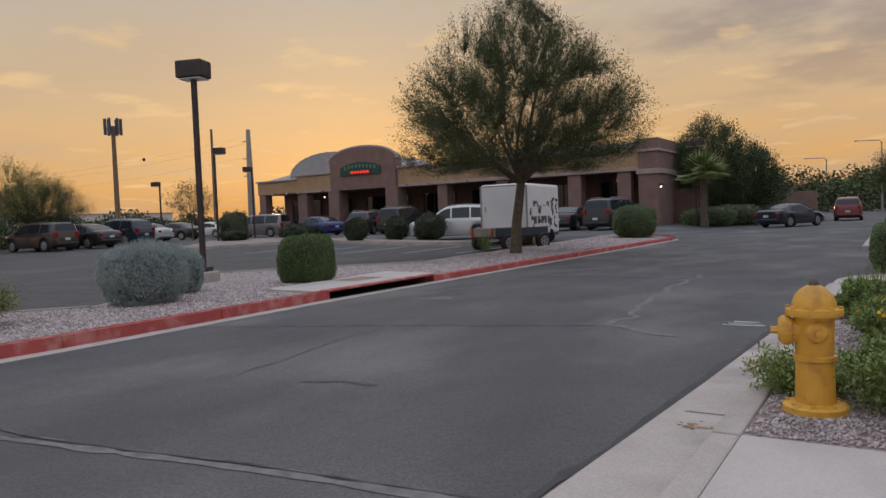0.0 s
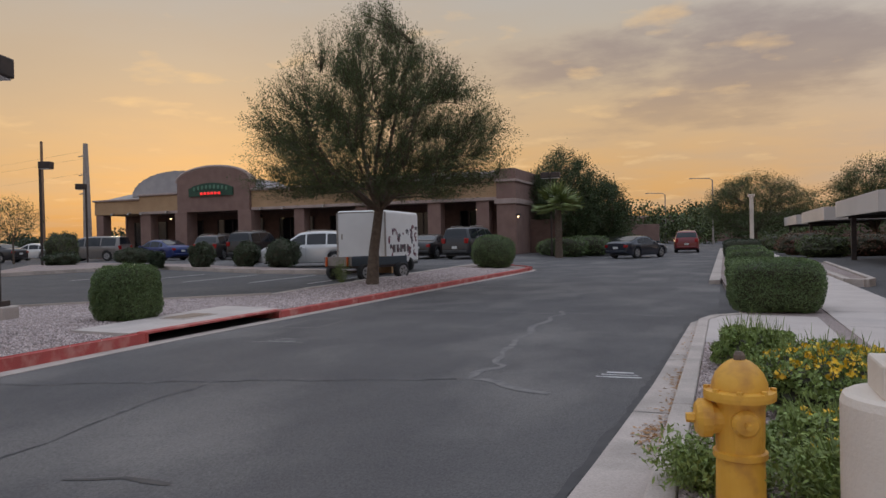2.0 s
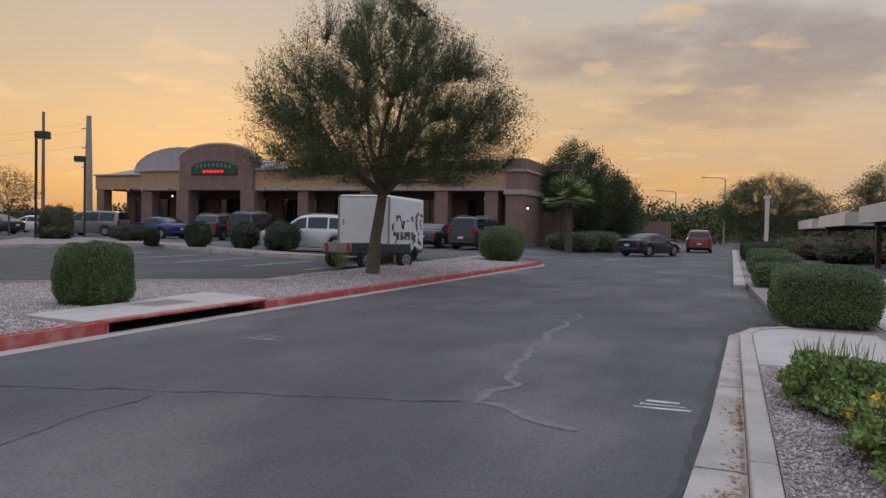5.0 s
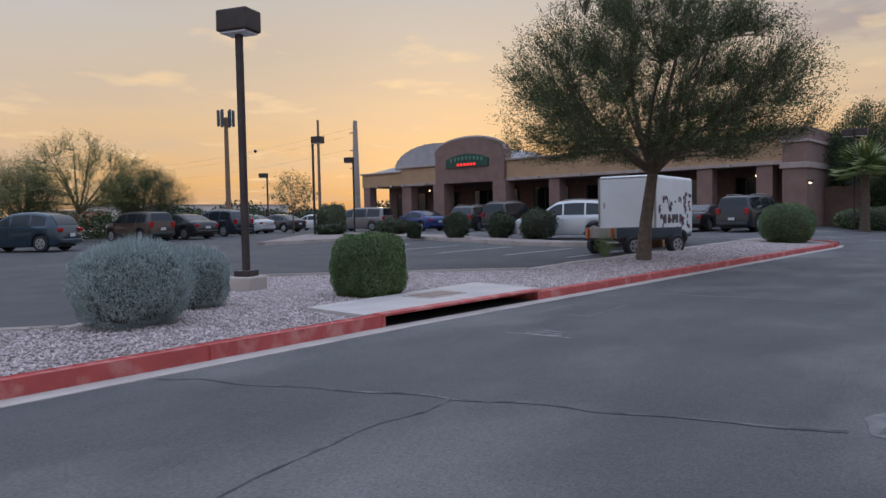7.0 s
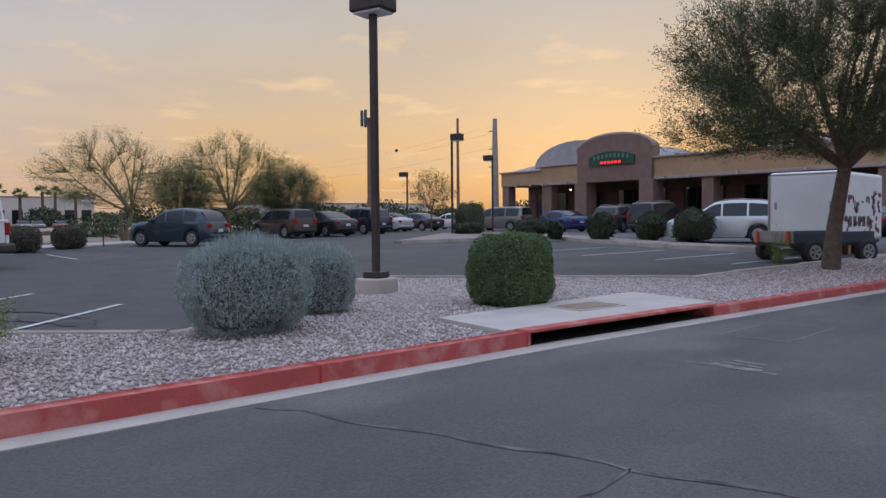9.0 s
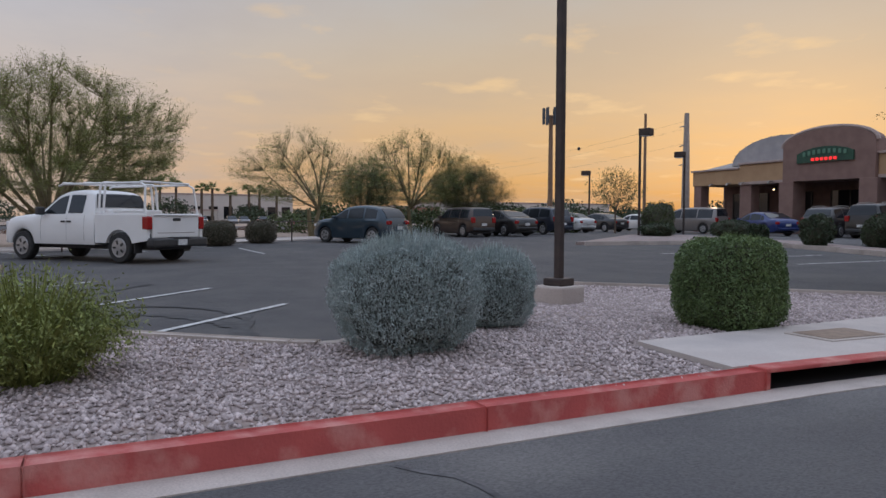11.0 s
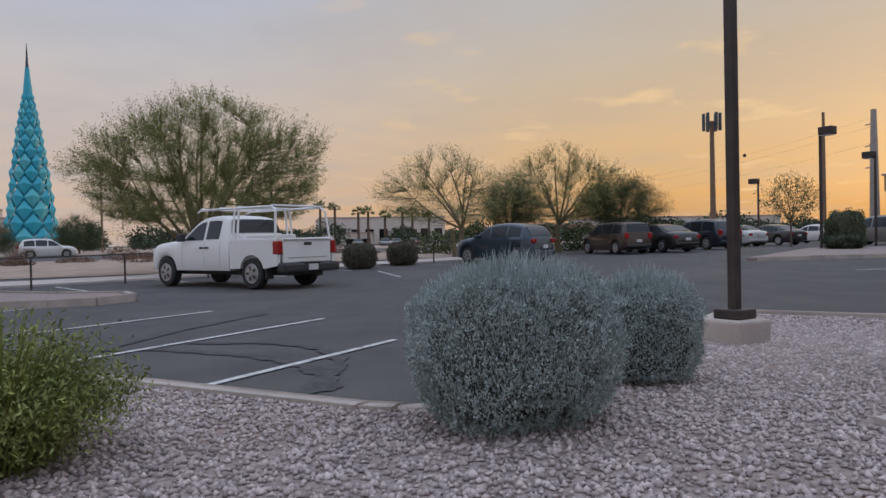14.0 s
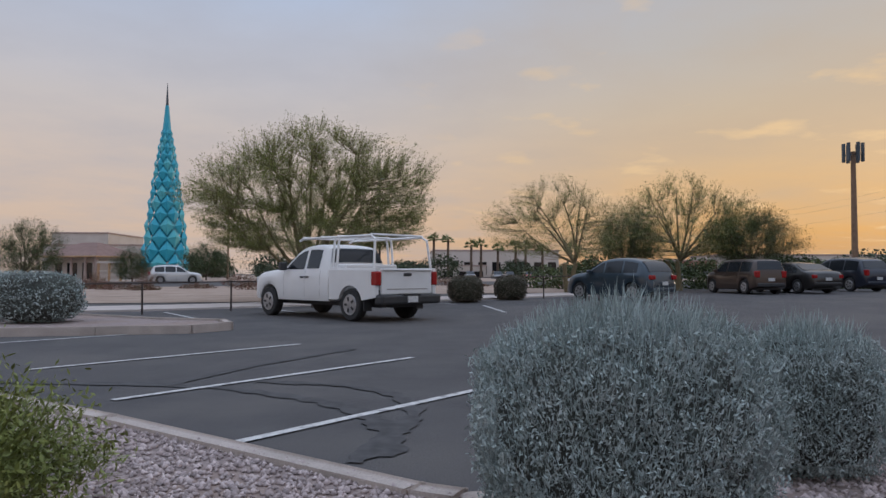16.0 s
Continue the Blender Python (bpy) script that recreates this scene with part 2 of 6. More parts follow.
# core colours hold the shade seen in gaps between the leaves
SHADE_CORE = mat("shaded shrub core", (0.035, 0.038, 0.022), (0.06, 0.055, 0.035), 5, 0.95, bump=0.8, bscale=20)
SHADE_CORE_SAGE = mat("shaded sage core", (0.085, 0.10, 0.088), (0.05, 0.052, 0.045), 9, 0.95, bump=0.8, bscale=25)
FLOWER = mat("yellow flower", (0.80, 0.46, 0.02), (0.75, 0.55, 0.05), 8, 0.6, vary=0.2)
TURQ = mat("turquoise panel", (0.03, 0.36, 0.50), (0.05, 0.42, 0.55), 0.3, 0.5)
TURQ_RIM = mat("pale turquoise rim", (0.09, 0.46, 0.53), rough=0.5)
STEEL_DARK = mat("dark steel", (0.07, 0.09, 0.11), rough=0.5, metal=0.4)
OFFWHITE = mat("off white wall", (0.52, 0.47, 0.43), (0.58, 0.53, 0.49), 0.3, 0.9)
BRICK_RED = mat("red brick", (0.28, 0.13, 0.095), (0.34, 0.17, 0.12), 2, 0.9)
WIRE_M = mat("cable", (0.03, 0.03, 0.03), rough=0.7)
ORANGE = mat("orange reflector", (0.7, 0.12, 0.02), rough=0.4)
PLYWOOD = mat("plywood", (0.42, 0.24, 0.11), (0.50, 0.30, 0.15), 3, 0.8)
GRAPHIC = mat("dark red print", (0.22, 0.07, 0.08), (0.12, 0.06, 0.09), 4, 0.5)
GRAPHIC_BLACK = mat("black print", (0.05, 0.045, 0.05), (0.11, 0.09, 0.10), 5, 0.5)

# ---- building helpers ----


def gz(x, y):
    """Height of the paved ground: the lot rises gently away from the road."""
    d = (-(x + 9.5) + (y - 13.0)) * 0.7
    s = min(1.0, max(0.0, (-8.5 - x) / 4.0))
    return min(0.34, 0.0108 * max(0.0, d - 1.0)) * s * s * (3 - 2 * s)


def finish(name, me, material, parent=None, label="", smooth=False):
    me.materials.append(material)
    if smooth:
        for p in me.polygons:
            p.use_smooth = True
        me.set_sharp_from_angle(angle=radians(40))
    ob = new(name, me)
    if parent is not None:
        ob.parent = parent
    if label:
        ob["label"] = label
    return ob


def part(name, bm, material, parent=None, label="", smooth=False):
    me = bpy.data.meshes.new(name)
    bm.normal_update()
    bm.to_mesh(me)
    bm.free()
    return finish(name, me, material, parent, label, smooth)


def raw(name, verts, faces, material, parent=None, label="", smooth=False):
    me = bpy.data.meshes.new(name)
    me.from_pydata([tuple(v) for v in verts], [], [tuple(f) for f in faces])
    me.update()
    return finish(name, me, material, parent, label, smooth)


def soup(name, verts, k, material, parent=None, label=""):
    """Many loose faces of k corners each, from an (n*k, 3) array."""
    n = len(verts) // k
    me = bpy.data.meshes.new(name)
    me.vertices.add(n * k)
    me.vertices.foreach_set("co", np.asarray(verts, dtype=np.float32).ravel())
    me.loops.add(n * k)
    me.loops.foreach_set("vertex_index", np.arange(n * k, dtype=np.int32))
    me.polygons.add(n)
    me.polygons.foreach_set("loop_start", np.arange(0, n * k, k, dtype=np.int32))
    me.update(calc_edges=True)
    return finish(name, me, material, parent, label)


def thing(name, x, y, z, yaw=0.0, label="", category="", group="", kind=""):
    ob = new(name)
    ob.matrix_basis = pose(x, y, z, 0, 0, yaw)
    return tagged(ob, label, category, group, kind)


def box(bm, x0, x1, y0, y1, z0, z1, bevel=0.0, m=None):
    r = bmesh.ops.create_cube(bm, size=1.0)
    vs = r["verts"]
    for v in vs:
        v.co = Vector(((x0 + x1) / 2 + v.co.x * (x1 - x0), (y0 + y1) / 2 + v.co.y * (y1 - y0), (z0 + z1) / 2 + v.co.z * (z1 - z0)))
        if m:
            v.co = m @ v.co
    if bevel:
        es = list({e for v in vs for e in v.link_edges})
        bmesh.ops.bevel(bm, geom=es, offset=bevel, segments=2, affect="EDGES", profile=0.5)
    return bm


def cubebm(*a, **k):
    return box(bmesh.new(), *a, **k)


def lathe(profile, n=20, m=None, bm=None):
    """Turned shape about z from (radius, height) pairs."""
    bm = bm or bmesh.new()
    rings = []
    for r, h in profile:
        rings.append([bm.verts.new((m or Matrix()) @ Vector((r * math.cos(2 * math.pi * i / n), r * math.sin(2 * math.pi * i / n), h))) for i in range(n)])
    for a, b in zip(rings, rings[1:]):
        for i in range(n):
            bm.faces.new((a[i], a[(i + 1) % n], b[(i + 1) % n], b[i]))
    bm.faces.new(rings[0][::-1])
    bm.faces.new(rings[-1])
    return bm


def tube(points, radii, n=6, bm=None):
    bm = bm or bmesh.new()
    rings = []
    for i, p in enumerate(points):
        p = Vector(p)
        d = (Vector(points[min(i + 1, len(points) - 1)]) - Vector(points[max(i - 1, 0)])).normalized()
        q = d.to_track_quat("Z", "Y")
        rings.append([bm.verts.new(p + q @ Vector((radii[i] * math.cos(2 * math.pi * k / n), radii[i] * math.sin(2 * math.pi * k / n), 0))) for k in range(n)])
    for a, b in zip(rings, rings[1:]):
        for k in range(n):
            bm.faces.new((a[k], a[(k + 1) % n], b[(k + 1) % n], b[k]))
    bm.faces.new(rings[0][::-1])
    bm.faces.new(rings[-1])
    return bm


def prism(outline, z0, z1, bm=None, lift=False):
    """Upright prism over a plan outline; with lift the top and foot follow the ground."""
    bm = bm or bmesh.new()
    lo = [bm.verts.new((x, y, z0 + (gz(x, y) if lift else 0))) for x, y in outline]
    hi = [bm.verts.new((x, y, z1 + (gz(x, y) if lift else 0))) for x, y in outline]
    n = len(outline)
    for i in range(n):
        bm.faces.new((lo[i], lo[(i + 1) % n], hi[(i + 1) % n], hi[i]))
    bm.faces.new(hi)
    bm.faces.new(lo[::-1])
    bmesh.ops.recalc_face_normals(bm, faces=bm.faces[:])
    return bm


def strip(points, width, z=0.004, wobble=0.0, seed=1, step=0.15):
    """A thin flat ribbon on the ground along a line, with an uneven course."""
    rng = random.Random(seed)
    pts = []
    for (x0, y0), (x1, y1) in zip(points, points[1:]):
        n = max(1, int(math.hypot(x1 - x0, y1 - y0) / step))
        for i in range(n):
            pts.append((x0 + (x1 - x0) * i / n, y0 + (y1 - y0) * i / n))
    pts.append(points[-1])
    if wobble:
        pts = [(x + wobble * noise.noise(Vector((x * 1.7, y * 1.7, seed))), y + wobble * noise.noise(Vector((x * 1.7, y * 1.7, seed + 9)))) for x, y in pts]
    vs, fs = [], []
    for i, (x, y) in enumerate(pts):
        a, b = pts[max(i - 1, 0)], pts[min(i + 1, len(pts) - 1)]
        dx, dy = b[0] - a[0], b[1] - a[1]
        l = math.hypot(dx, dy) or 1
        w = width / 2 * (1 + (rng.uniform(-0.5, 0.5) if wobble else 0))
        for s in (-1, 1):
            px, py = x - dy / l * w * s, y + dx / l * w * s
            vs.append((px, py, gz(px, py) + z))
        if i:
            k = 2 * i
            fs.append((k - 2, k, k + 1, k - 1))
    return vs, fs


def sheet(name, x0, x1, y0, y1, dz, material, step=2.0, xs=None, ys=None, label="", category="", skirt=0.0):
    xs = xs or list(np.linspace(x0, x1, max(2, int((x1 - x0) / step) + 1)))
    ys = ys or list(np.linspace(y0, y1, max(2, int((y1 - y0) / step) + 1)))
    vs = [(x, y, gz(x, y) + dz) for y in ys for x in xs]
    w = len(xs)
    fs = [(j * w + i, j * w + i + 1, (j + 1) * w + i + 1, (j + 1) * w + i) for j in range(len(ys) - 1) for i in range(w - 1)]
    return tagged(raw(name, vs, fs, material), label, category, kind="structure")


# ---- ground, road and paving ----
far = [-1500, -700, -300, -160]
sheet("ground", 0, 0, 0, 0, 0.0, ASPHALT_LOT, xs=far + list(range(-120, 31, 2)) + [60, 140, 300, 700, 1500], ys=far[:3] + list(range(-120, 101, 2)) + [140, 300, 700, 1500], label="worn grey asphalt of the parking lot", category="ground")
ROAD_L, ROAD_R = -7.87, -0.6
sheet("road", ROAD_L, ROAD_R, -30, 160, 0.004, ASPHALT, step=1.0, label="dark asphalt driveway with cracks and pale scuffs", category="road")
sheet("road_exit", -40, -7.87, 33.6, 46.0, 0.004, ASPHALT, step=2.0, label="asphalt exit lane beside the shop", category="road")


def ribbon(name, pts, w, m, label, wob=0.0, seed=1, z=0.008):
    vs, fs = strip(pts, w, z, wob, seed)
    return tagged(raw(name, vs, fs, m), label, "road marking", kind="structure")


ribbon("crack", [(-7.7, 6.2), (-7.2, 6.37), (-5.3, 7.09), (-4.2, 7.48), (-2.96, 7.85)], 0.035, CRACK, "long dark crack across the asphalt", 0.12, 3)
ribbon("crack", [(-5.3, 7.09), (-5.2, 6.2), (-5.08, 5.28), (-4.9, 4.2)], 0.02, CRACK, "fine branching crack in the asphalt", 0.12, 4)
ribbon("crack", [(-1.9, 7.45), (-2.87, 7.81), (-2.7, 8.7), (-2.95, 9.4), (-3.1, 11.2), (-3.3, 14.5)], 0.09, CRACK_PALE, "pale dusty crack in the asphalt", 0.25, 5)
ribbon("crack", [(-3.2, 14.0), (-5.0, 14.4), (-7.2, 14.2)], 0.06, CRACK_PALE, "pale transverse crack in the asphalt", 0.2, 7)
ribbon("crack", [(-1.3, 14.0), (-3.3, 14.3)], 0.05, CRACK_PALE, "pale transverse crack in the asphalt", 0.2, 17)
ribbon("crack", [(-7.5, 21.0), (-4.5, 21.4), (-1.4, 21.2)], 0.10, CRACK_PALE, "pale transverse crack in the asphalt", 0.25, 8)
ribbon("crack", [(-7.5, 30.0), (-1.4, 30.6)], 0.14, CRACK_PALE, "pale transverse crack in the asphalt", 0.3, 9)
ribbon("crack", [(-5.9, 2.3), (-4.75, 2.34), (-3.08, 2.6), (-1.89, 2.74), (-1.25, 2.8)], 0.07, CRACK_PALE, "dusty asphalt joint", 0.03, 10)
ribbon("crack", [(-5.9, 2.45), (-4.75, 2.42), (-3.08, 2.66), (-1.89, 2.80), (-1.25, 2.86)], 0.02, CRACK, "dark asphalt joint", 0.03, 11, 0.012)
for i, (mx, my) in enumerate(((-6.29, 9.9), (-1.45, 8.45))):
    for k in range(3):
        ribbon("paint_mark", [(mx - 0.22 + 0.03 * k, my - 0.1 + 0.12 * k), (mx + 0.22 - 0.05 * k, my - 0.08 + 0.11 * k)], 0.045, FADED if i == 0 else LINE, "worn utility paint mark on the asphalt", 0.03, 20 + i + k)
ribbon("paint_mark", [(-6.7, 9.7), (-5.9, 9.75)], 0.05, FADED, "faded yellow paint mark on the asphalt", 0.05, 31)
ribbon("patch_edge", [(-4.2, 4.3), (-3.8, 4.5), (-3.5, 4.45)], 0.05, TAR, "dark pit in the asphalt", 0.1, 32)
ribbon("asphalt_edge", [(-1.60, -1.0), (-1.41, 3.0), (-1.255, 5.5), (-1.13, 8.0), (-1.01, 13.0)], 0.07, TAR, "dark ragged asphalt edge along the gutter", 0.04, 35, 0.010)
# drain cover cut in the road beside the inlet
ribbon("patch_edge", [(-7.3, 11.2), (-6.6, 11.3), (-6.7, 12.6), (-7.4, 12.5), (-7.3, 11.2)], 0.03, CRACK_PALE, "square cut patch in the asphalt", 0.02, 34)

# stall lines
for (a, b) in (((-12.05, 4.75), (-14.75, 7.1)), ((-14.2, 3.45), (-17.6, 6.37)), ((-16.5, 1.5), (-19.7, 4.46)), ((-19.5, -1.4), (-22.5, 1.3))):
    ribbon("stall_line", [a, b], 0.10, LINE, "white painted parking stall line", z=0.013)
for lx in (-12.8, -15.05, -17.7, -20.3, -22.9):
    ribbon("stall_line", [(lx, 21.0), (lx, 25.2)], 0.10, LINE, "white painted parking stall line", z=0.013)
for k in range(4):
    ribbon("stall_line", [(-26.0 - 2.3 * k, 1.1 + 2.35 * k), (-29.6 - 2.3 * k, -1.9 + 2.35 * k + 0.9)], 0.10, LINE, "white painted parking stall line", z=0.013)
ribbon("stall_line", [(-9.9 - 22, 9.0), (-9.9 - 18, 9.2)], 0.10, LINE, "white painted parking stall line", z=0.013)
# curved tyre marks


def bend(pts, n=6):
    """Points along a smooth curve through the given ones."""
    out = []
    for k in range(len(pts) - 1):
        a, b, c, d = pts[max(k - 1, 0)], pts[k], pts[k + 1], pts[min(k + 2, len(pts) - 1)]
        for q in range(n):
            t = q / n
            out.append(tuple(0.5 * (2 * b[m] + (c[m] - a[m]) * t + (2 * a[m] - 5 * b[m] + 4 * c[m] - d[m]) * t * t + (3 * b[m] - a[m] - 3 * c[m] + d[m]) * t ** 3) for m in (0, 1)))
    return out + [pts[-1]]


ribbon("tyre_mark", bend([(-15.6, 1.2), (-15.36, 2.41), (-15.08, 3.93), (-14.45, 4.96), (-13.8, 5.64), (-13.15, 5.98), (-12.5, 6.13), (-11.9, 6.1)]), 0.20, SKID, "curved black tyre mark", 0.02, 41, 0.010)
ribbon("tyre_mark", bend([(-15.35, 4.6), (-15.2, 5.09), (-14.98, 5.62), (-14.4, 6.12), (-13.6, 6.33), (-12.96, 6.25), (-12.4, 6.1), (-11.76, 5.91)]), 0.17, SKID, "curved black tyre mark", 0.02, 42, 0.011)
ribbon("tyre_mark", bend([(-15.07, 3.68), (-16.37, 4.12), (-17.68, 4.77), (-18.9, 5.45)]), 0.12, SKID, "faint black tyre mark", 0.02, 43, 0.011)


def walk_line(pts, w, z0, z1, m, name, label, joint=3.0, inset=0.0):
    """A kerb of cast lengths along a line in plan; every length is a piece of its own."""
    top = thing(name, 0, 0, 0, 0, label, "kerb", kind="structure")
    for (x0, y0), (x1, y1) in zip(pts, pts[1:]):
        l = math.hypot(x1 - x0, y1 - y0)
        n = max(1, round(l / joint))
        a = math.atan2(y1 - y0, x1 - x0)
        for i in range(n):
            f0, f1 = i / n, (i + 1) / n
            p, q = (x0 + (x1 - x0) * f0, y0 + (y1 - y0) * f0), (x0 + (x1 - x0) * f1, y0 + (y1 - y0) * f1)
            h = gz((p[0] + q[0]) / 2, (p[1] + q[1]) / 2)
            bm = cubebm(0.004, l / n - 0.004, -w / 2, w / 2, z0 - 0.12, z1, 0.018, Matrix.Translation((p[0], p[1], h)) @ Matrix.Rotation(a, 4, "Z"))
            part("kerb_length", bm, m, top)
    return top


# planted island beside the road
INLET = (9.15, 12.5)
curve = [(-8.18, 30.6), (-8.3, 31.6), (-8.75, 32.5), (-9.5, 33.1), (-10.6, 33.3)]
walk_line([(-7.85, -30), (-7.98, 4.5), (-8.18, INLET[0])], 0.16, 0, 0.135, CURB_RED, "red_kerb", "red painted concrete kerb with scuffs", 3.05)
walk_line([(-8.18, INLET[1]), (-8.18, 30.6)], 0.16, 0, 0.135, CURB_RED, "red_kerb", "red painted concrete kerb with scuffs", 3.0)
walk_line(curve, 0.16, 0, 0.135, CURB_RED, "red_kerb", "curved red painted kerb end", 3.0)
inlet = thing("storm_drain", -8.18, (INLET[0] + INLET[1]) / 2, 0, 0, "kerb storm drain inlet with a dark slot", "storm drain")
hl = (INLET[1] - INLET[0]) / 2
part("lintel", cubebm(-0.08, 0.09, -hl, hl, 0.135, 0.17, 0.010), CURB_RED, inlet)
# inner faces coloured near-black, so the shallow slot reads as deep shade
part("back_wall", cubebm(-0.75, -0.70, -hl, hl, -0.5, 0.135), SLOT_SHADE, inlet)
part("sill", cubebm(-0.70, 0.30, -hl, hl, -0.10, 0.006), SLOT_SHADE, inlet)
for k in (-1, 1):
    part("cheek", cubebm(-0.7, 0.075, k * (hl - 0.03) - 0.03, k * (hl - 0.03) + 0.03, -0.1, 0.135), CURB_RED, inlet)
gut = [(-7.55, -30), (-7.66, 4.5), (-7.87, 9.5), (-7.87, 30.4), (-8.05, 31.7), (-8.6, 32.8), (-9.5, 33.4), (-10.6, 33.6), (-10.6, 33.4), (-9.5, 33.2), (-8.8, 32.6), (-8.3, 31.6), (-8.12, 30.5), (-8.12, 9.2), (-7.93, 4.5), (-7.8, -30)]
tagged(part("gutter", prism(gut, -0.1, 0.012), CONC), "pale concrete gutter pan along the kerb", "gutter", kind="structure")
back = [(-8.24, 30.6), (-8.36, 31.6), (-8.8, 32.4), (-9.5, 33.0), (-10.6, 33.2), (-11.2, 32.6), (-10.95, 18.0), (-10.75, 16.0), (-14.9, 11.7), (-11.0, 6.75), (-13.2, 3.7), (-17.0, -1.3), (-22.0, -8.0), (-24.0, -30.0)]


def bed(name, outline, z, step, label):
    bm = prism(outline, -0.05, z, lift=True)
    return tagged(part(name, bm, GRAVEL), label, "gravel", kind="structure")


bed("gravel_bed_south", [(-7.92, -30), (-8.05, 4.5), (-8.15, 6.68), (-10.48, 6.68), (-12.55, 4.0), (-16.2, -0.7), (-21.0, -7.0), (-24.0, -30.0)], 0.12, 1, "pinkish crushed gravel bed")
bed("gravel_bed_mid", [(-8.15, 6.68), (-8.24, 9.1), (-8.94, 9.1), (-8.94, 12.55), (-8.24, 12.55), (-8.24, 16.0), (-10.75, 16.0), (-14.9, 11.7), (-10.48, 6.68)], 0.12, 1, "pinkish crushed gravel bed")
bed("gravel_bed_north", [(-8.24, 16.0), (-8.24, 30.6), (-8.36, 31.6), (-8.8, 32.4), (-9.5, 33.0), (-10.6, 33.2), (-11.2, 32.6), (-10.95, 18.0), (-10.75, 16.0)], 0.12, 1, "pinkish crushed gravel bed")
walk_line([(-11.15, 33.2), (-11.25, 32.6), (-11.0, 18.0), (-10.8, 16.1), (-15.0, 11.75), (-10.82, 6.98), (-10.62, 6.72), (-10.60, 6.50), (-10.72, 6.28), (-12.65, 4.0), (-16.3, -0.7), (-21.1, -7.0), (-24.1, -30.0)], 0.15, 0, 0.14, CONC, "lot_kerb", "grey concrete kerb round the island", 3.0)
tagged(part("drain_slab", prism([(-8.26, 9.0), (-8.26, 12.7), (-9.75, 13.0), (-9.45, 9.1)], 0.122, 0.165), CONC_WALK), "pale concrete slab behind the drain inlet", "slab", kind="structure")
cover = thing("manhole_cover", -9.0, 11.1, 0.165, 0, "rusty square drain access cover in the slab", "manhole cover")
part("rim", cubebm(-0.26, 0.26, -0.42, 0.42, 0, 0.012, 0.004), CONC, cover)
part("lid", cubebm(-0.21, 0.21, -0.36, 0.36, 0.01, 0.02, 0.004), mat("rusted iron", (0.22, 0.16, 0.12), (0.30, 0.22, 0.17), 12, 0.8), cover)

# island with shrubs in the middle of the lot, in front of the shop
walk_line([(-14.2, 26.0), (-18.3, 26.2), (-27.5, 29.6), (-28.6, 24.2), (-28.9, 22.3)], 0.15, 0, 0.14, CONC, "lot_kerb", "grey concrete kerb of the lot island", 3.0)
bed("gravel_bed_lot", [(-14.2, 26.1), (-18.3, 26.3), (-23.0, 28.0), (-27.5, 29.7), (-28.6, 24.2), (-29.6, 22.3), (-31.0, 24.0), (-37.0, 31.0), (-36.0, 34.0), (-27.0, 32.0), (-21.0, 29.2), (-14.2, 27.0)], 0.12, 1, "gravel of the lot island")
# tip of the island near the pickup
walk_line([(-21.5, -1.6), (-22.2, 1.9), (-22.9, 2.5), (-24.0, 2.1), (-24.6, 0.5), (-26.5, -2.0), (-30, -7)], 0.15, 0, 0.15, CONC, "lot_kerb", "grey concrete kerb of an island tip", 2.0)
bed("gravel_bed_tip", [(-21.6, -1.6), (-22.25, 1.85), (-22.9, 2.4), (-23.9, 2.0), (-24.5, 0.5), (-26.4, -2.0), (-29, -7), (-22, -7)], 0.13, 1, "gravel of the island tip")
# street side of the lot: walk, dirt and the street beyond
tagged(part("pavement", prism([(-28.5, -8.0), (-30.6, -1.5), (-33.0, 3.5), (-39.5, 14.2), (-42, 18), (-44.5, 18), (-41.5, 12.5), (-35.5, 2.5), (-33.5, -2.0), (-32.0, -8.0)], -0.05, 0.06, lift=True), CONC_WALK), "pale concrete street pavement", "pavement", kind="structure")
sheet("dirt_verge", -75, -43, -60, 18.5, 0.03, DIRT, step=3, label="bare reddish dirt verge", category="ground")
sheet("dirt_bank", -43.0, -36.0, -60, 2.5, 0.022, DIRT, step=2, label="bare reddish dirt verge", category="ground")
sheet("dirt_far", -400, -90, -250, 260, 0.02, DIRT, step=20, label="bare desert ground beyond the street", category="ground")

# paving beside the hydrant
KERB_R = [(-0.80, -30), (-0.80, 12.6)]
tagged(part("gutter_east", prism([(-1.9, -30), (-0.86, -30), (-0.86, 12.6), (-0.75, 13.3), (-0.35, 13.75), (0.0, 13.8), (-0.3, 14.15), (-0.7, 13.9), (-0.98, 13.0), (-1.10, 8.0), (-1.22, 5.5), (-1.37, 3.0), (-1.55, -1.0)], -0.1, 0.022), CONC), "wide pale concrete gutter", "gutter", kind="structure")
walk_line([(-0.78, 3.9), (-0.78, 12.6), (-0.62, 13.2), (-0.2, 13.55)], 0.15, 0, 0.13, CONC, "kerb_east", "pale concrete kerb", 2.6)
walk_line([(-0.78, -30), (-0.78, 3.9)], 0.15, 0, 0.125, CONC, "kerb_east", "pale concrete kerb", 3.0)
tagged(part("pavement_corner", prism([(-0.70, -30), (12, -30), (12, 3.9), (-0.70, 3.9)], -0.05, 0.125), CONC_WALK), "pale concrete pavement slab", "pavement", kind="structure")
bed("gravel_bed_east", [(-0.70, 3.9), (0.85, 3.9), (0.85, 10.2), (-0.70, 10.2)], 0.115, 1, "gravel bed round the hydrant")
tagged(part("pavement_pad", prism([(-0.70, 10.2), (0.80, 10.2), (0.80, 13.2), (-0.2, 13.4), (-0.55, 13.1), (-0.70, 12.6)], -0.05, 0.12), CONC_WALK), "pale concrete pad", "pavement", kind="structure")
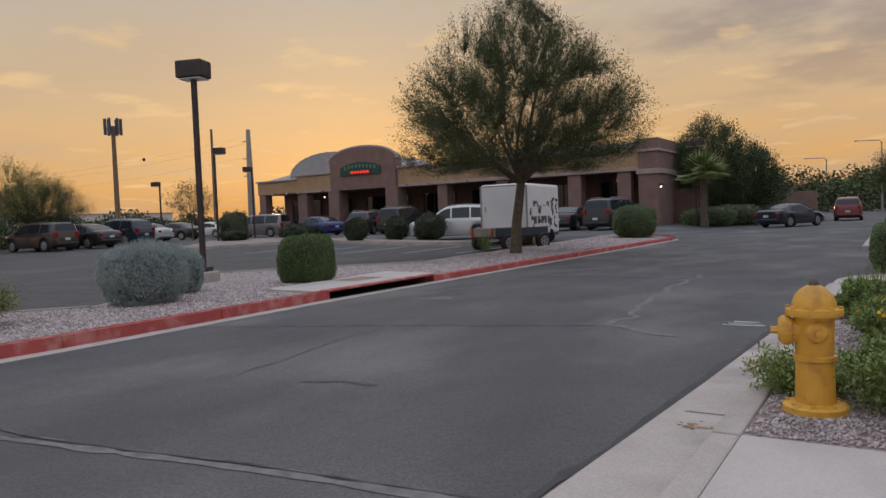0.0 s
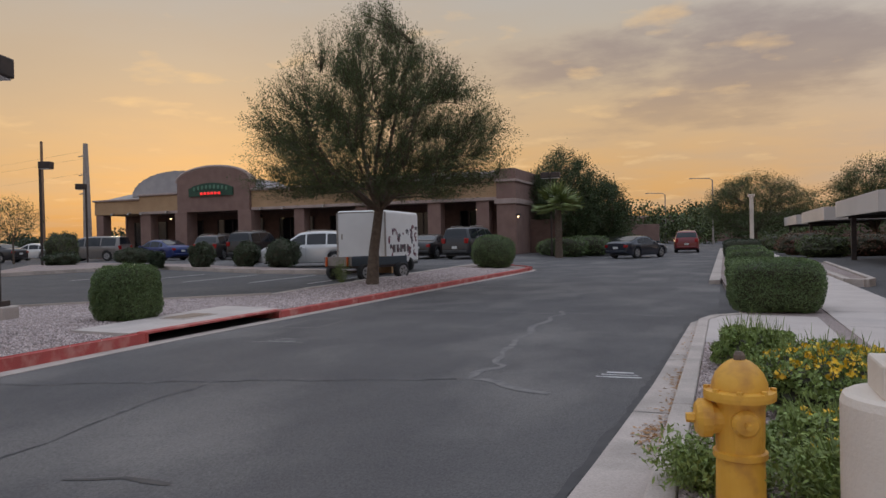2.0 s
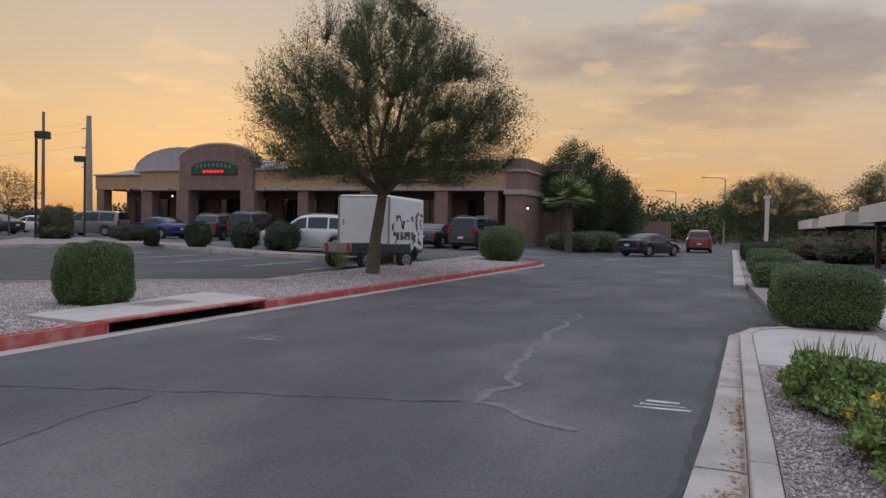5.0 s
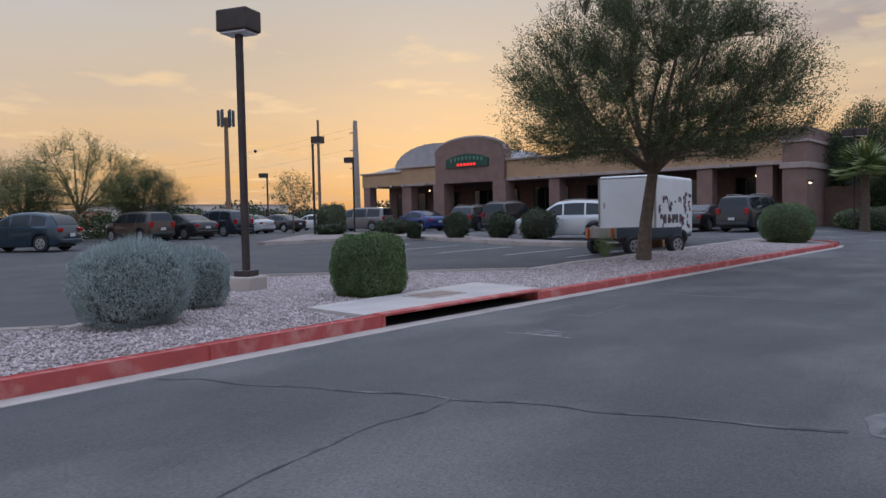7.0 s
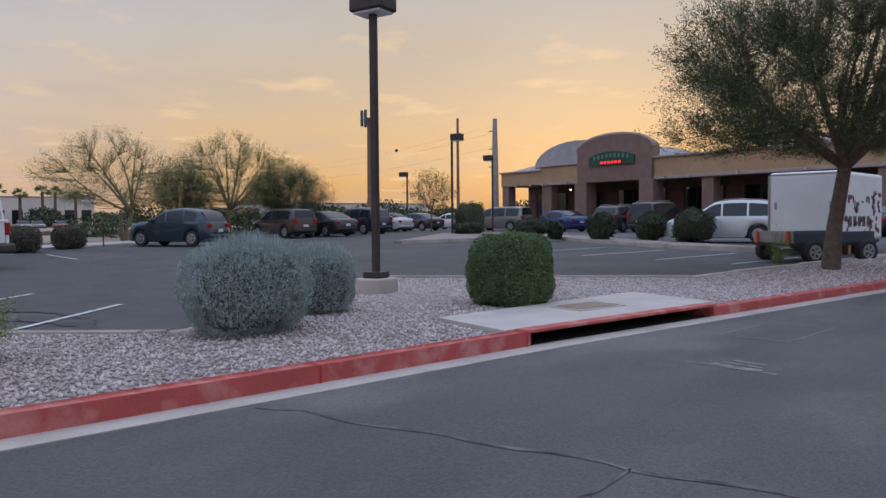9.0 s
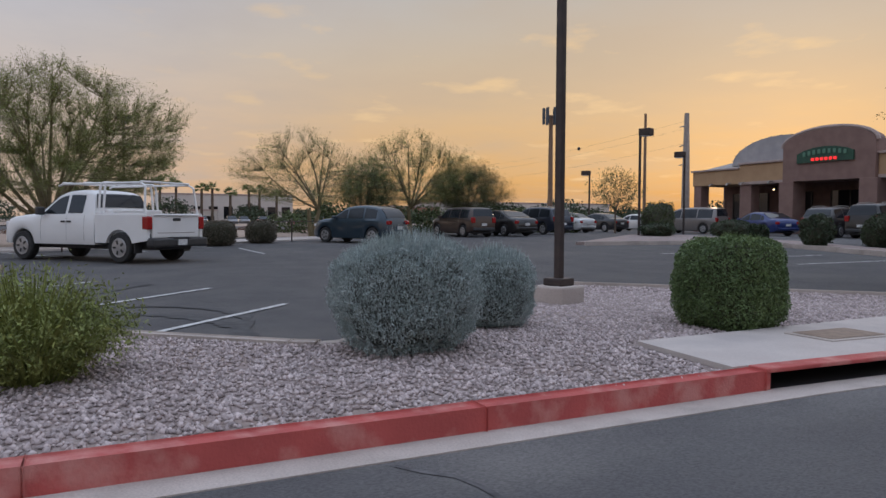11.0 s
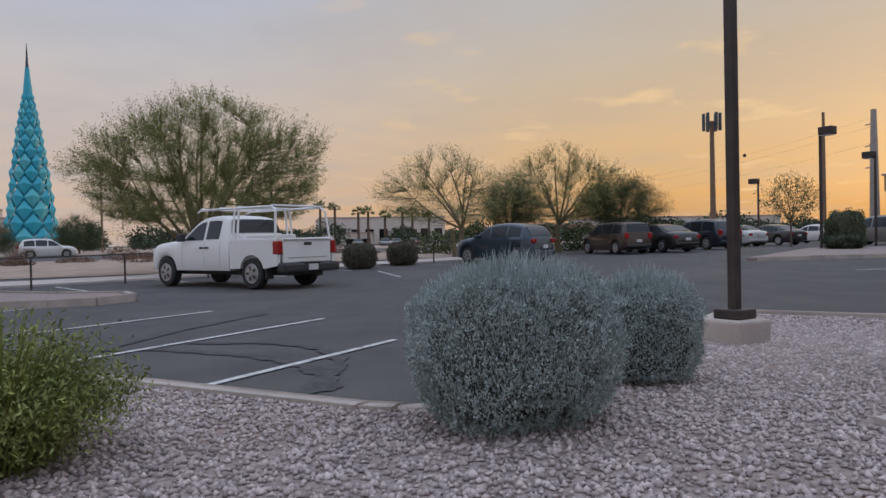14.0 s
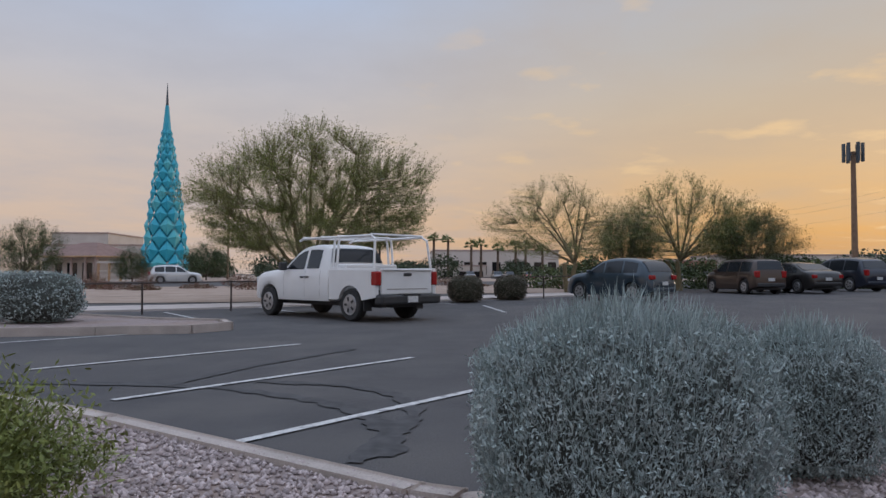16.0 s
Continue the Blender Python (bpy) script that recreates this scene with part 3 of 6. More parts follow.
bed("gravel_strip", [(0.80, 10.2), (1.0, 10.2), (1.0, 70), (-0.6, 70), (-0.6, 24), (-0.2, 13.45), (0.80, 13.2)], 0.11, 1, "gravel strip under the hedges")
tagged(part("pavement_walk", prism([(1.0, 3.9), (2.3, 3.9), (2.3, 70), (1.0, 70)], -0.05, 0.125), CONC_WALK), "pale concrete footpath", "pavement", kind="structure")
walk_line([(-0.75, 22.5), (-0.75, 70)], 0.3, 0, 0.12, CONC, "kerb_east", "pale concrete kerb", 3.0)
walk_line([(2.38, 4.0), (2.38, 15.2)], 0.15, 0, 0.22, CONC, "kerb_carpark", "pale concrete kerb", 3.0)
bed("gravel_bed_carpark", [(2.45, 4.0), (4.2, 4.0), (4.2, 13.2), (2.45, 15.1)], 0.16, 1, "gravel bed beside the footpath")
walk_line([(2.38, 34), (2.38, 21.9), (2.75, 21.6), (3.0, 22.2), (3.3, 34)], 0.15, 0, 0.2, CONC, "kerb_carpark", "pale concrete kerb", 3.0)
bed("gravel_bed_carpark_far", [(2.45, 34), (2.45, 22.0), (2.9, 22.2), (3.2, 34)], 0.15, 1, "gravel bed beside the footpath")
for jy in (0.0, 1.9, 6.0, 8.0, 10.0, 12.0, 14.0, 16.0, 19.0):
    if jy < 3.9:
        ribbon("pavement_joint", [(-0.70, jy), (3, jy)], 0.012, CRACK, "tooled joint in the concrete", z=0.128)
    else:
        ribbon("pavement_joint", [(1.0, jy), (2.3, jy)], 0.012, CRACK, "tooled joint in the concrete", z=0.128)
for jy in (4.6, 6.9, 9.4, 11.8):
    ribbon("gutter_joint", [(-1.16, jy), (-0.87, jy)], 0.012, CRACK, "joint in the gutter", z=0.026)

# ---- plants ----


def leaves(points, size, rng, aspect=2.5, up=0.0, along=None):
    """Small leaf blades at the given points, as loose quads."""
    n = len(points)
    d = rng.normal(size=(n, 3))
    d[:, 2] += up
    if along is not None:
        d = d * 0.45 + along
    d /= np.linalg.norm(d, axis=1)[:, None]
    e = rng.normal(size=(n, 3))
    e -= (e * d).sum(1)[:, None] * d
    e /= np.linalg.norm(e, axis=1)[:, None]
    s = size * rng.uniform(0.6, 1.4, size=(n, 1))
    a, b = d * s, e * s / aspect
    v = np.empty((n, 4, 3))
    v[:, 0], v[:, 1], v[:, 2], v[:, 3] = points - a * 0.5, points + b * 0.5, points + a * 0.5, points - b * 0.5
    return v.reshape(-1, 3)


ROUND = ((0, 0.12, 0.35, 0.6, 0.85, 1.0), (0.55, 0.85, 1.0, 0.92, 0.6, 0.15))
FAN = ((0, 0.15, 0.4, 0.65, 0.85, 1.0), (0.72, 1.0, 0.97, 0.78, 0.48, 0.12))
SPREAD = ((0, 0.12, 0.3, 0.5, 0.7, 0.88, 1.0), (0.75, 0.98, 1.0, 0.84, 0.56, 0.33, 0.10))


def tree(name, x, y, base, trunk_h, crown, seed, label, leaf_m, bark_m, leaf_n, leaf_size, trunk_r=0.12, limbs=9, twigs=700, lean=(0, 0), flat=0.35, stems=1, clump=0.22, shape=ROUND, reach=1.4):
    """crown: (cx, cy, z0, z1, rx, ry) about the foot. A trunk, limbs that fork, twigs, and loose small leaves along the twigs."""
    rng = np.random.default_rng(seed)
    top = thing(name, x, y, base, 0, label, "tree")
    cx, cy, z0, z1, rx, ry = crown

    def crown_point(inner=0.0):
        while True:
            q = rng.uniform(0, 1)
            w = float(np.interp(q, shape[0], shape[1]))
            if rng.uniform(0, 1) < w * w + 0.08:
                break
        r, a = math.sqrt(rng.uniform(inner * inner, 1)), rng.uniform(0, 2 * math.pi)
        wob = 1 + 0.45 * noise.noise(Vector((math.cos(a) * 1.6 + seed, math.sin(a) * 1.6, q * 2.6)))
        px, py = math.cos(a) * r * w * wob, math.sin(a) * r * w * wob
        return np.array((cx + px * rx, cy + py * ry, z0 + (z1 - z0) * q * (0.92 + 0.12 * wob) + 0.25 * r * (1 - q)))

    bm = bmesh.new()
    fork = np.array((lean[0], lean[1], trunk_h))
    for s in range(stems):
        o = rng.normal(0, 0.10 * (stems > 1), 2)
        pts = [(o[0] * 0.3, o[1] * 0.3, -0.1), (lean[0] * 0.3 + o[0], lean[1] * 0.3 + o[1], trunk_h * 0.45), tuple(fork + np.array((o[0] * 2, o[1] * 2, 0)))]
        tube(pts, [trunk_r * 1.35, trunk_r, trunk_r * 0.85], 9, bm)
    part("trunk", bm, bark_m, top, smooth=True)
    bm = bmesh.new()
    nodes, sub_nodes = [], []

    def bough(a, b, r0, r1, sag, n=5, sides=5):
        mid = (a + b) / 2 + rng.normal(0, 0.08, 3) * np.linalg.norm(b - a)
        mid[2] += sag
        pts = []
        for i in range(n):
            f = i / (n - 1)
            pts.append((1 - f) ** 2 * a + 2 * f * (1 - f) * mid + f * f * b)
        tube([tuple(p) for p in pts], [r0 + (r1 - r0) * i / (n - 1) for i in range(n)], sides, bm)
        return pts

    for i in range(limbs):
        ang = 2 * math.pi * (i + rng.uniform(-0.3, 0.3)) / limbs
        q = rng.uniform(0.25, 0.95) if i else 1.0
        b = np.array((cx + math.cos(ang) * rx * (1.0 - q * 0.55) * 0.75, cy + math.sin(ang) * ry * (1.0 - q * 0.55) * 0.75, z0 + (z1 - z0) * q * 0.85))
        nodes += [(p, j) for j, p in enumerate(bough(fork, b, trunk_r * 0.6, trunk_r * 0.12, -0.1, 7)) if j > 0]
    pn = np.array([p for p, _ in nodes])
    for i in range(limbs * 11):
        b = crown_point(0.35)
        d = np.linalg.norm(pn - b, axis=1) + (pn[:, 2] > b[2] + 0.1) * 1.2
        a = pn[np.argmin(d)]
        sub_nodes += bough(a, b, trunk_r * 0.17, trunk_r * 0.05, 0.05, 5, 4)[1:]
    part("limb_frame", bm, bark_m, top)
    sn = np.array(sub_nodes + [p for p in pn])
    tw, pts, dirs = [], [], []
    sn_far = np.linalg.norm(sn - fork, axis=1)
    per = max(1, leaf_n // twigs)
    for i in range(twigs):
        b = crown_point(0.55 if i % 3 else 0.0)
        a = sn[np.argmin(np.linalg.norm(sn - b, axis=1) + 2.0 * np.maximum(0, sn_far - np.linalg.norm(b - fork) + 0.5))]
        if np.linalg.norm(b - a) > reach:
            b = a + (b - a) * reach / np.linalg.norm(b - a)
        out = b - np.array((cx, cy, z0))
        b = b + out / (np.linalg.norm(out) + 1e-6) * rng.uniform(0.1, 0.5)
        side = np.cross(b - a, (0.3, 0.2, 1.0))
        side = side / (np.linalg.norm(side) + 1e-6) * trunk_r * 0.055
        tw += [a - side, a + side, b]
        f = rng.uniform(0.15, 1.05, (per, 1))
        dirs.append(np.repeat(((b - a) / (np.linalg.norm(b - a) + 1e-6))[None], per, 0))
        pts.append(a + (b - a) * f + rng.normal(0, clump * 0.5, (per, 3)))
    soup("twig_work", np.array(tw), 3, bark_m, top)["kind"] = "stuff"
    soup("crown", leaves(np.concatenate(pts), leaf_size, rng, 3.2, along=np.concatenate(dirs)), 4, leaf_m, top)["kind"] = "stuff"
    return top


def shrub(name, x, y, base, rx, ry, h, seed, label, leaf_m, core_m, n, size, power=3.0, up=0.2, spikes=0, spike_len=0.15, aspect=2.2, rough=0.06, yaw=0.0, group="", tuft=0.0):
    """A clipped or loose shrub: an uneven core, coloured dark for inner shade, under a thick coat of leaves."""
    rng = np.random.default_rng(seed)
    top = thing(name, x, y, base, yaw, label, "shrub", group)

    def surf(n):
        d = rng.normal(size=(n, 3))
        d /= np.linalg.norm(d, axis=1)[:, None]
        r = (np.abs(d) ** power).sum(1) ** (-1 / power)
        w = np.array([noise.noise(Vector((v[0] * 1.9 + seed, v[1] * 1.9, v[2] * 1.9))) + 0.5 * noise.noise(Vector((v[0] * 5 + seed, v[1] * 5, v[2] * 5))) for v in d])
        if tuft:
            w = w + tuft / (2 * rough) * np.array([noise.noise(Vector((v[0] * 11 + seed, v[1] * 11, v[2] * 8))) + 0.6 * noise.noise(Vector((v[0] * 24, v[1] * 24 + seed, v[2] * 17))) for v in d])
        return d, d * (r * (1 + rough * 2 * w))[:, None]

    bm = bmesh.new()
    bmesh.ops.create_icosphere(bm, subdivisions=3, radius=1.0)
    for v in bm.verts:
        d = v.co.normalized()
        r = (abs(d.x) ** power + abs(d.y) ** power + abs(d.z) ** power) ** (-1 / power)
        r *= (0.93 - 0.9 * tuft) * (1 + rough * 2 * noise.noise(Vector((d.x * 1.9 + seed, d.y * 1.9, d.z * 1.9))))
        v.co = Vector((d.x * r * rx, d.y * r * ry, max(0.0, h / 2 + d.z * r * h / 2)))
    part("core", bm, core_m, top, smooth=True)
    d, p = surf(n)
    p = p * rng.uniform(0.90, 1.03, (n, 1))
    pts = np.stack([p[:, 0] * rx, p[:, 1] * ry, h / 2 + p[:, 2] * h / 2], 1)
    pts[:, 2] = np.maximum(pts[:, 2], 0.01 + rng.uniform(0, 0.04, n))
    soup("foliage", leaves(pts, size, rng, aspect, up=up), 4, leaf_m, top)
    if spikes:
        d, p = surf(spikes)
        keep = d[:, 2] > -0.55
        d, p = d[keep], p[keep]
        a = np.stack([p[:, 0] * rx, p[:, 1] * ry, h / 2 + p[:, 2] * h / 2], 1) * 0.97
        g = d * np.array((0.35, 0.35, 0.2)) + np.array((0, 0, 0.85)) + rng.normal(0, 0.22, d.shape)
        g /= np.linalg.norm(g, axis=1)[:, None]
        l = spike_len * rng.uniform(0.35, 1.2, (len(a), 1)) * (0.6 + 1.5 * np.maximum(0, d[:, 2:3]) ** 4)
        s = np.cross(g, rng.normal(size=g.shape))
        s = s / np.linalg.norm(s, axis=1)[:, None] * size * 0.14
        v = np.empty((len(a), 4, 3))
        v[:, 0], v[:, 1], v[:, 2], v[:, 3] = a - s * 0.6, a + s * 0.6, a + g * l * 0.7 + s, a + g * l
        soup("shoot_tip", v.reshape(-1, 3), 4, leaf_m, top)["kind"] = "stuff"
    return top


def wispy(name, x, y, base, r, h, n, seed, label, m):
    """A loose shrub of thin rising stems with fine leaves."""
    rng = np.random.default_rng(seed)
    top = thing(name, x, y, base, 0, label, "shrub")
    st, pts = [], []
    for i in range(n):
        a = rng.uniform(0, 2 * math.pi)
        out = r * math.sqrt(rng.uniform(0, 1))
        o = np.array((math.cos(a) * out * 0.3, math.sin(a) * out * 0.3, 0.0))
        e = np.array((math.cos(a) * out, math.sin(a) * out, h * rng.uniform(0.45, 1.0) * (1 - 0.5 * (out / r) ** 2)))
        mid = (o + e) / 2 + np.array((0, 0, h * 0.1))
        s = np.array((-math.sin(a), math.cos(a), 0)) * 0.006
        for p, q in ((o, mid), (mid, e)):
            st += [p - s, p + s, q + s * 0.5, q - s * 0.5]
        f = rng.uniform(0.15, 1, (26, 1))
        pts.append(np.where(f < 0.5, o + (mid - o) * f * 2, mid + (e - mid) * (f - 0.5) * 2) + rng.normal(0, 0.045, (26, 3)))
    pts = np.concatenate(pts)
    pts[:, 2] = np.abs(pts[:, 2]) + 0.01
    soup("stem_work", np.array(st), 4, m, top)["kind"] = "stuff"
    soup("foliage", leaves(pts, 0.036, rng, 3.2, up=0.7), 4, m, top)
    return top


tree("mesquite_tree", -9.95, 19.85, 0.1, 2.15, (0.15, 0.25, 2.25, 7.7, 3.55, 3.55), 11, "broad airy desert tree with small dark green leaves", LEAF, BARK, 300000, 0.050, 0.15, 13, 6000, (0.22, 0.1), 0.42, clump=0.10, shape=SPREAD, reach=1.7)
tree("palo_verde_tree", -36.0, 2.4, gz(-36.0, 2.4), 0.9, (0.0, 0.35, 1.75, 6.9, 4.9, 4.9), 12, "spreading palo verde tree with feathery yellow-green twigs", LEAF_LIGHT, BARK_GREEN, 200000, 0.062, 0.17, 15, 5600, (0.1, 0.1), 0.45, 3, clump=0.10, shape=FAN, reach=2.2)
tree("sparse_tree", -43.2, 14.6, gz(-43.2, 14.6), 1.5, (0, -0.6, 1.6, 5.6, 3.4, 3.9), 13, "half-bare desert tree with thin twigs", LEAF_LIGHT, BARK_GREEN, 40000, 0.060, 0.12, 10, 2400, (0.0, 0.3), 0.45, 2, clump=0.12, shape=FAN, reach=2.0)
tree("sparse_tree", -45.5, 21.2, gz(-45.5, 21.2), 1.6, (0, 0.2, 1.6, 6.0, 3.6, 4.1), 14, "desert tree with bare boughs and green clumps", LEAF_LIGHT, BARK_GREEN, 60000, 0.065, 0.13, 10, 2400, (0.0, 0.0), 0.45, 2, clump=0.12, shape=FAN, reach=2.0)
tree("clumped_tree", -44.5, 24.4, gz(-44.5, 24.4), 1.1, (0, 0.1, 1.3, 4.2, 2.2, 2.4), 15, "small dense green desert tree", LEAF, BARK, 70000, 0.06, 0.1, 8, 1500, clump=0.25)
tree("clumped_tree", -44.6, 17.9, gz(-44.6, 17.9), 1.0, (0, 0.1, 1.4, 4.0, 1.4, 1.6), 16, "small dense green desert tree", LEAF, BARK, 40000, 0.06, 0.1, 7, 1000, clump=0.25)
tree("shade_tree", -11.6, 55.0, gz(-11.6, 55.0), 1.2, (0, 0, 0.8, 7.2, 3.3, 3.3), 17, "dense dark green tree beside the shop", LEAF_SHADE, BARK, 60000, 0.14, 0.2, 10, 1200, clump=0.4)
tree("shade_tree", -9.3, 58.0, gz(-9.3, 58.0), 1.0, (0, 0, 0.5, 5.6, 2.4, 2.4), 18, "dense dark green tree beside the shop", LEAF_SHADE, BARK, 36000, 0.14, 0.18, 9, 800, clump=0.4)
tree("street_tree", 2.8, 91.0, 0.0, 1.5, (0, 0, 1.4, 7.8, 6.0, 5.0), 19, "wide grey-green tree at the end of the road", LEAF, BARK, 70000, 0.15, 0.25, 12, 2200, clump=0.5)
tree("street_tree", 9.5, 60.0, 0.0, 1.5, (0, 0, 2.0, 6.3, 3.2, 3.2), 20, "grey-green tree behind the carport", LEAF, BARK, 36000, 0.12, 0.18, 9, 1300, clump=0.4)
tree("young_tree", -45.5, 36.5, gz(-45.5, 36.5), 1.5, (0, 0, 1.5, 4.3, 1.7, 1.7), 21, "thin young tree with loose leaves", LEAF, BARK, 4500, 0.12, 0.06, 7, 350, clump=0.2)

shrub("sage_bush", -10.12, 7.15, 0.1, 0.565, 0.60, 0.93, 31, "rounded silvery grey-green sage bush on gravel", LEAF_SAGE, SHADE_CORE_SAGE, 52000, 0.022, 2.9, 0.9, 15000, 0.085, 3.0, 0.06, tuft=0.085)
shrub("sage_bush", -11.0, 8.48, 0.1, 0.385, 0.41, 0.80, 32, "smaller silvery grey-green sage bush on gravel", LEAF_SAGE, SHADE_CORE_SAGE, 28000, 0.022, 2.7, 0.9, 7000, 0.075, 3.0, 0.06, tuft=0.085)
shrub("clipped_bush", -10.0, 10.75, 0.1, 0.50, 0.50, 0.95, 33, "clipped green barrel-shaped bush on gravel", LEAF_HEDGE, SHADE_CORE, 52000, 0.025, 3.4, 0.3, 3000, 0.05, 1.9, 0.05)
shrub("clipped_bush", -9.75, 31.0, 0.1, 0.85, 1.05, 1.42, 34, "clipped rounded green bush at the kerb end", LEAF_HEDGE, SHADE_CORE, 24000, 0.040, 2.8, 0.2, 0, aspect=1.9, rough=0.05)
wispy("broom_shrub", -9.95, 4.35, 0.1, 0.75, 0.88, 760, 35, "wispy yellow-green shrub on gravel", LEAF_BROOM)
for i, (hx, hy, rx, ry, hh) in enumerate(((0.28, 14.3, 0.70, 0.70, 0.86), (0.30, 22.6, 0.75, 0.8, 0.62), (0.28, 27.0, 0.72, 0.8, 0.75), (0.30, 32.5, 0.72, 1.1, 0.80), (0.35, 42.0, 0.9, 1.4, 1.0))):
    shrub("box_hedge", hx, hy, 0.1, rx, ry, hh, 50 + i, "clipped bright green box hedge" if i < 4 else "clipped dark reddish-green hedge", LEAF_HEDGE if i < 4 else LEAF_DARK, SHADE_CORE, 44000 if i == 0 else 12000, 0.026 if i == 0 else 0.045, 5.0, 0.2, aspect=1.8, rough=0.03, group="hedges along the footpath")
for i, (hx, hy, r, hh) in enumerate(((4.6, 46.0, 1.3, 1.2), (4.2, 51.0, 1.6, 1.4), (4.0, 57.0, 1.6, 1.4), (7.0, 48.0, 1.5, 1.2), (3.6, 64.0, 1.6, 1.3), (9.0, 53.0, 1.8, 1.3))):
    shrub("red_shrub", hx, hy, 0.0, r, r, hh, 60 + i, "reddish-green shrub beside the car park", LEAF_RED if i % 2 else LEAF, SHADE_CORE, 2500, 0.14, 2.4, 0.2, rough=0.15)
for i, (hx, hy, r, hh) in enumerate(((-25.72, 28.45, 0.32, 0.8), (-23.65, 29.1, 0.55, 1.15), (-21.7, 30.0, 0.55, 1.15), (-19.3, 29.4, 0.72, 1.3), (-36.2, 32.3, 0.85, 1.8), (-34.8, 31.0, 0.8, 0.7), (-31.0, 32.5, 0.9, 0.9))):
    shrub("lot_shrub", hx, hy, gz(hx, hy) + 0.08, r, r, hh, 70 + i, "dark green rounded shrub on the lot island", LEAF if i == 4 else LEAF_DARK, SHADE_CORE, 4000, 0.09, 2.6, 0.2, rough=0.14, group="shrubs on the lot island")
for i, (hx, hy, rx, ry, hh) in enumerate(((-10.6, 49.5, 1.6, 1.5, 1.3), (-9.6, 53.0, 1.6, 1.7, 1.4), (-8.8, 58.0, 1.5, 2.2, 1.4), (-8.0, 66.0, 1.6, 3.0, 1.4), (-7.8, 74.0, 1.6, 3.0, 1.2))):
    shrub("exit_hedge", hx, hy, 0.05, rx, ry, hh, 80 + i, "clipped green hedge beside the exit", LEAF_HEDGE if i < 2 else LEAF_DARK, SHADE_CORE, 4500, 0.11, 3.0, 0.2, rough=0.05)
for i, (hx, hy) in enumerate(((-34.4, 8.6), (-36.3, 10.6))):
    shrub("round_shrub", hx, hy, gz(hx, hy), 0.65, 0.65, 1.0, 90 + i, "round dull brown-green clipped shrub", mat("dusty leaf", (0.10, 0.085, 0.06), (0.13, 0.11, 0.08), 2, 0.8, vary=0.35), SHADE_CORE, 3500, 0.07, 3.2, 0.2, rough=0.04)
for i, (hx, hy, r) in enumerate(((-23.8, -1.9, 0.85), (-25.2, -3.6, 0.8))):
    shrub("round_shrub", hx, hy, 0.12, r, r, 1.15, 94 + i, "pale grey-green clipped bush on gravel", LEAF_SAGE, SHADE_CORE_SAGE, 5000, 0.06, 3.2, 0.3, rough=0.06)
# flowering shrubs behind the hydrant


def flowerbed(x, y, rx, ry, h, seed, flowers, label):
    rng = np.random.default_rng(seed)
    top = shrub("flowering_shrub", x, y, 0.1, rx, ry, h, seed, label, LEAF_GREEN, SHADE_CORE, 16000, 0.040, 2.2, 0.4, 900, 0.12, 2.0, 0.2)
    pts = []
    for i in range(flowers):
        a, f = rng.uniform(0, 2 * math.pi), math.sqrt(rng.uniform(0, 1))
        c = np.array((math.cos(a) * rx * f, math.sin(a) * ry * f, h * (0.55 + 0.5 * math.sqrt(max(0, 1 - f * f)))))
        pts.append(c + rng.normal(0, 0.016, (12, 3)))
    if flowers:
        soup("blossom", leaves(np.concatenate(pts), 0.030, rng, 1.1), 4, FLOWER, top, "clusters of yellow-orange blossoms")["kind"] = "stuff"


flowerbed(0.28, 7.1, 0.62, 0.8, 0.40, 101, 120, "bushy green shrub covered with yellow-orange flowers")
flowerbed(-0.20, 8.6, 0.36, 0.6, 0.36, 102, 0, "leafy green shrub beside the kerb")
flowerbed(0.25, 5.6, 0.5, 0.45, 0.28, 103, 25, "low feathery green shrub behind the hydrant")
wispy("low_shrub", -0.55, 5.0, 0.1, 0.32, 0.34, 160, 104, "feathery green ground shrub by the hydrant", LEAF_GREEN)
wispy("low_shrub", 0.05, 4.85, 0.1, 0.45, 0.42, 220, 105, "feathery green ground shrub by the hydrant", LEAF_GREEN)


def palm(x, y, base, h, r, seed, label, tr=0.2, nf=20, droop=0.5):
    rng = np.random.default_rng(seed)
    top = thing("palm_tree", x, y, base, 0, label, "palm")
    part("trunk", tube([(0, 0, -0.1), (0.02, 0, h * 0.5), (0, 0.03, h)], [tr * 1.25, tr, tr * 0.9], 9), BARK, top, smooth=True)
    vs = []
    for i in range(nf):
        a, el = rng.uniform(0, 2 * math.pi), rng.uniform(-0.3, 1.3)
        d = np.array((math.cos(a) * math.cos(el), math.sin(a) * math.cos(el), math.sin(el)))
        side = np.cross(d, (0, 0, 1.0))
        side /= np.linalg.norm(side) + 1e-6
        o = np.array((0, 0, h)) + d * r * 0.35
        for k in range(11):
            w = (k - 5) / 5 * 1.15
            g = d * math.cos(w) + side * math.sin(w)
            g = g + np.array((0, 0, -droop * 0.35 * abs(w)))
            e = o + g * r * 0.62
            q = np.cross(g, d + 0.01) * 0.06 * r + side * 0.028 * r
            vs += [o, o + g * r * 0.3 + q, e, o + g * r * 0.3 - q]
        vs += [np.array((0, 0, h)) - side * 0.02, np.array((0, 0, h)) + side * 0.02, o + side * 0.012, o - side * 0.012]
    soup("crown", np.array(vs), 4, LEAF_PALM, top)


palm(-10.3, 46.7, 0.2, 3.2, 1.9, 111, "short fan palm beside the exit", 0.22, 34, 0.4)
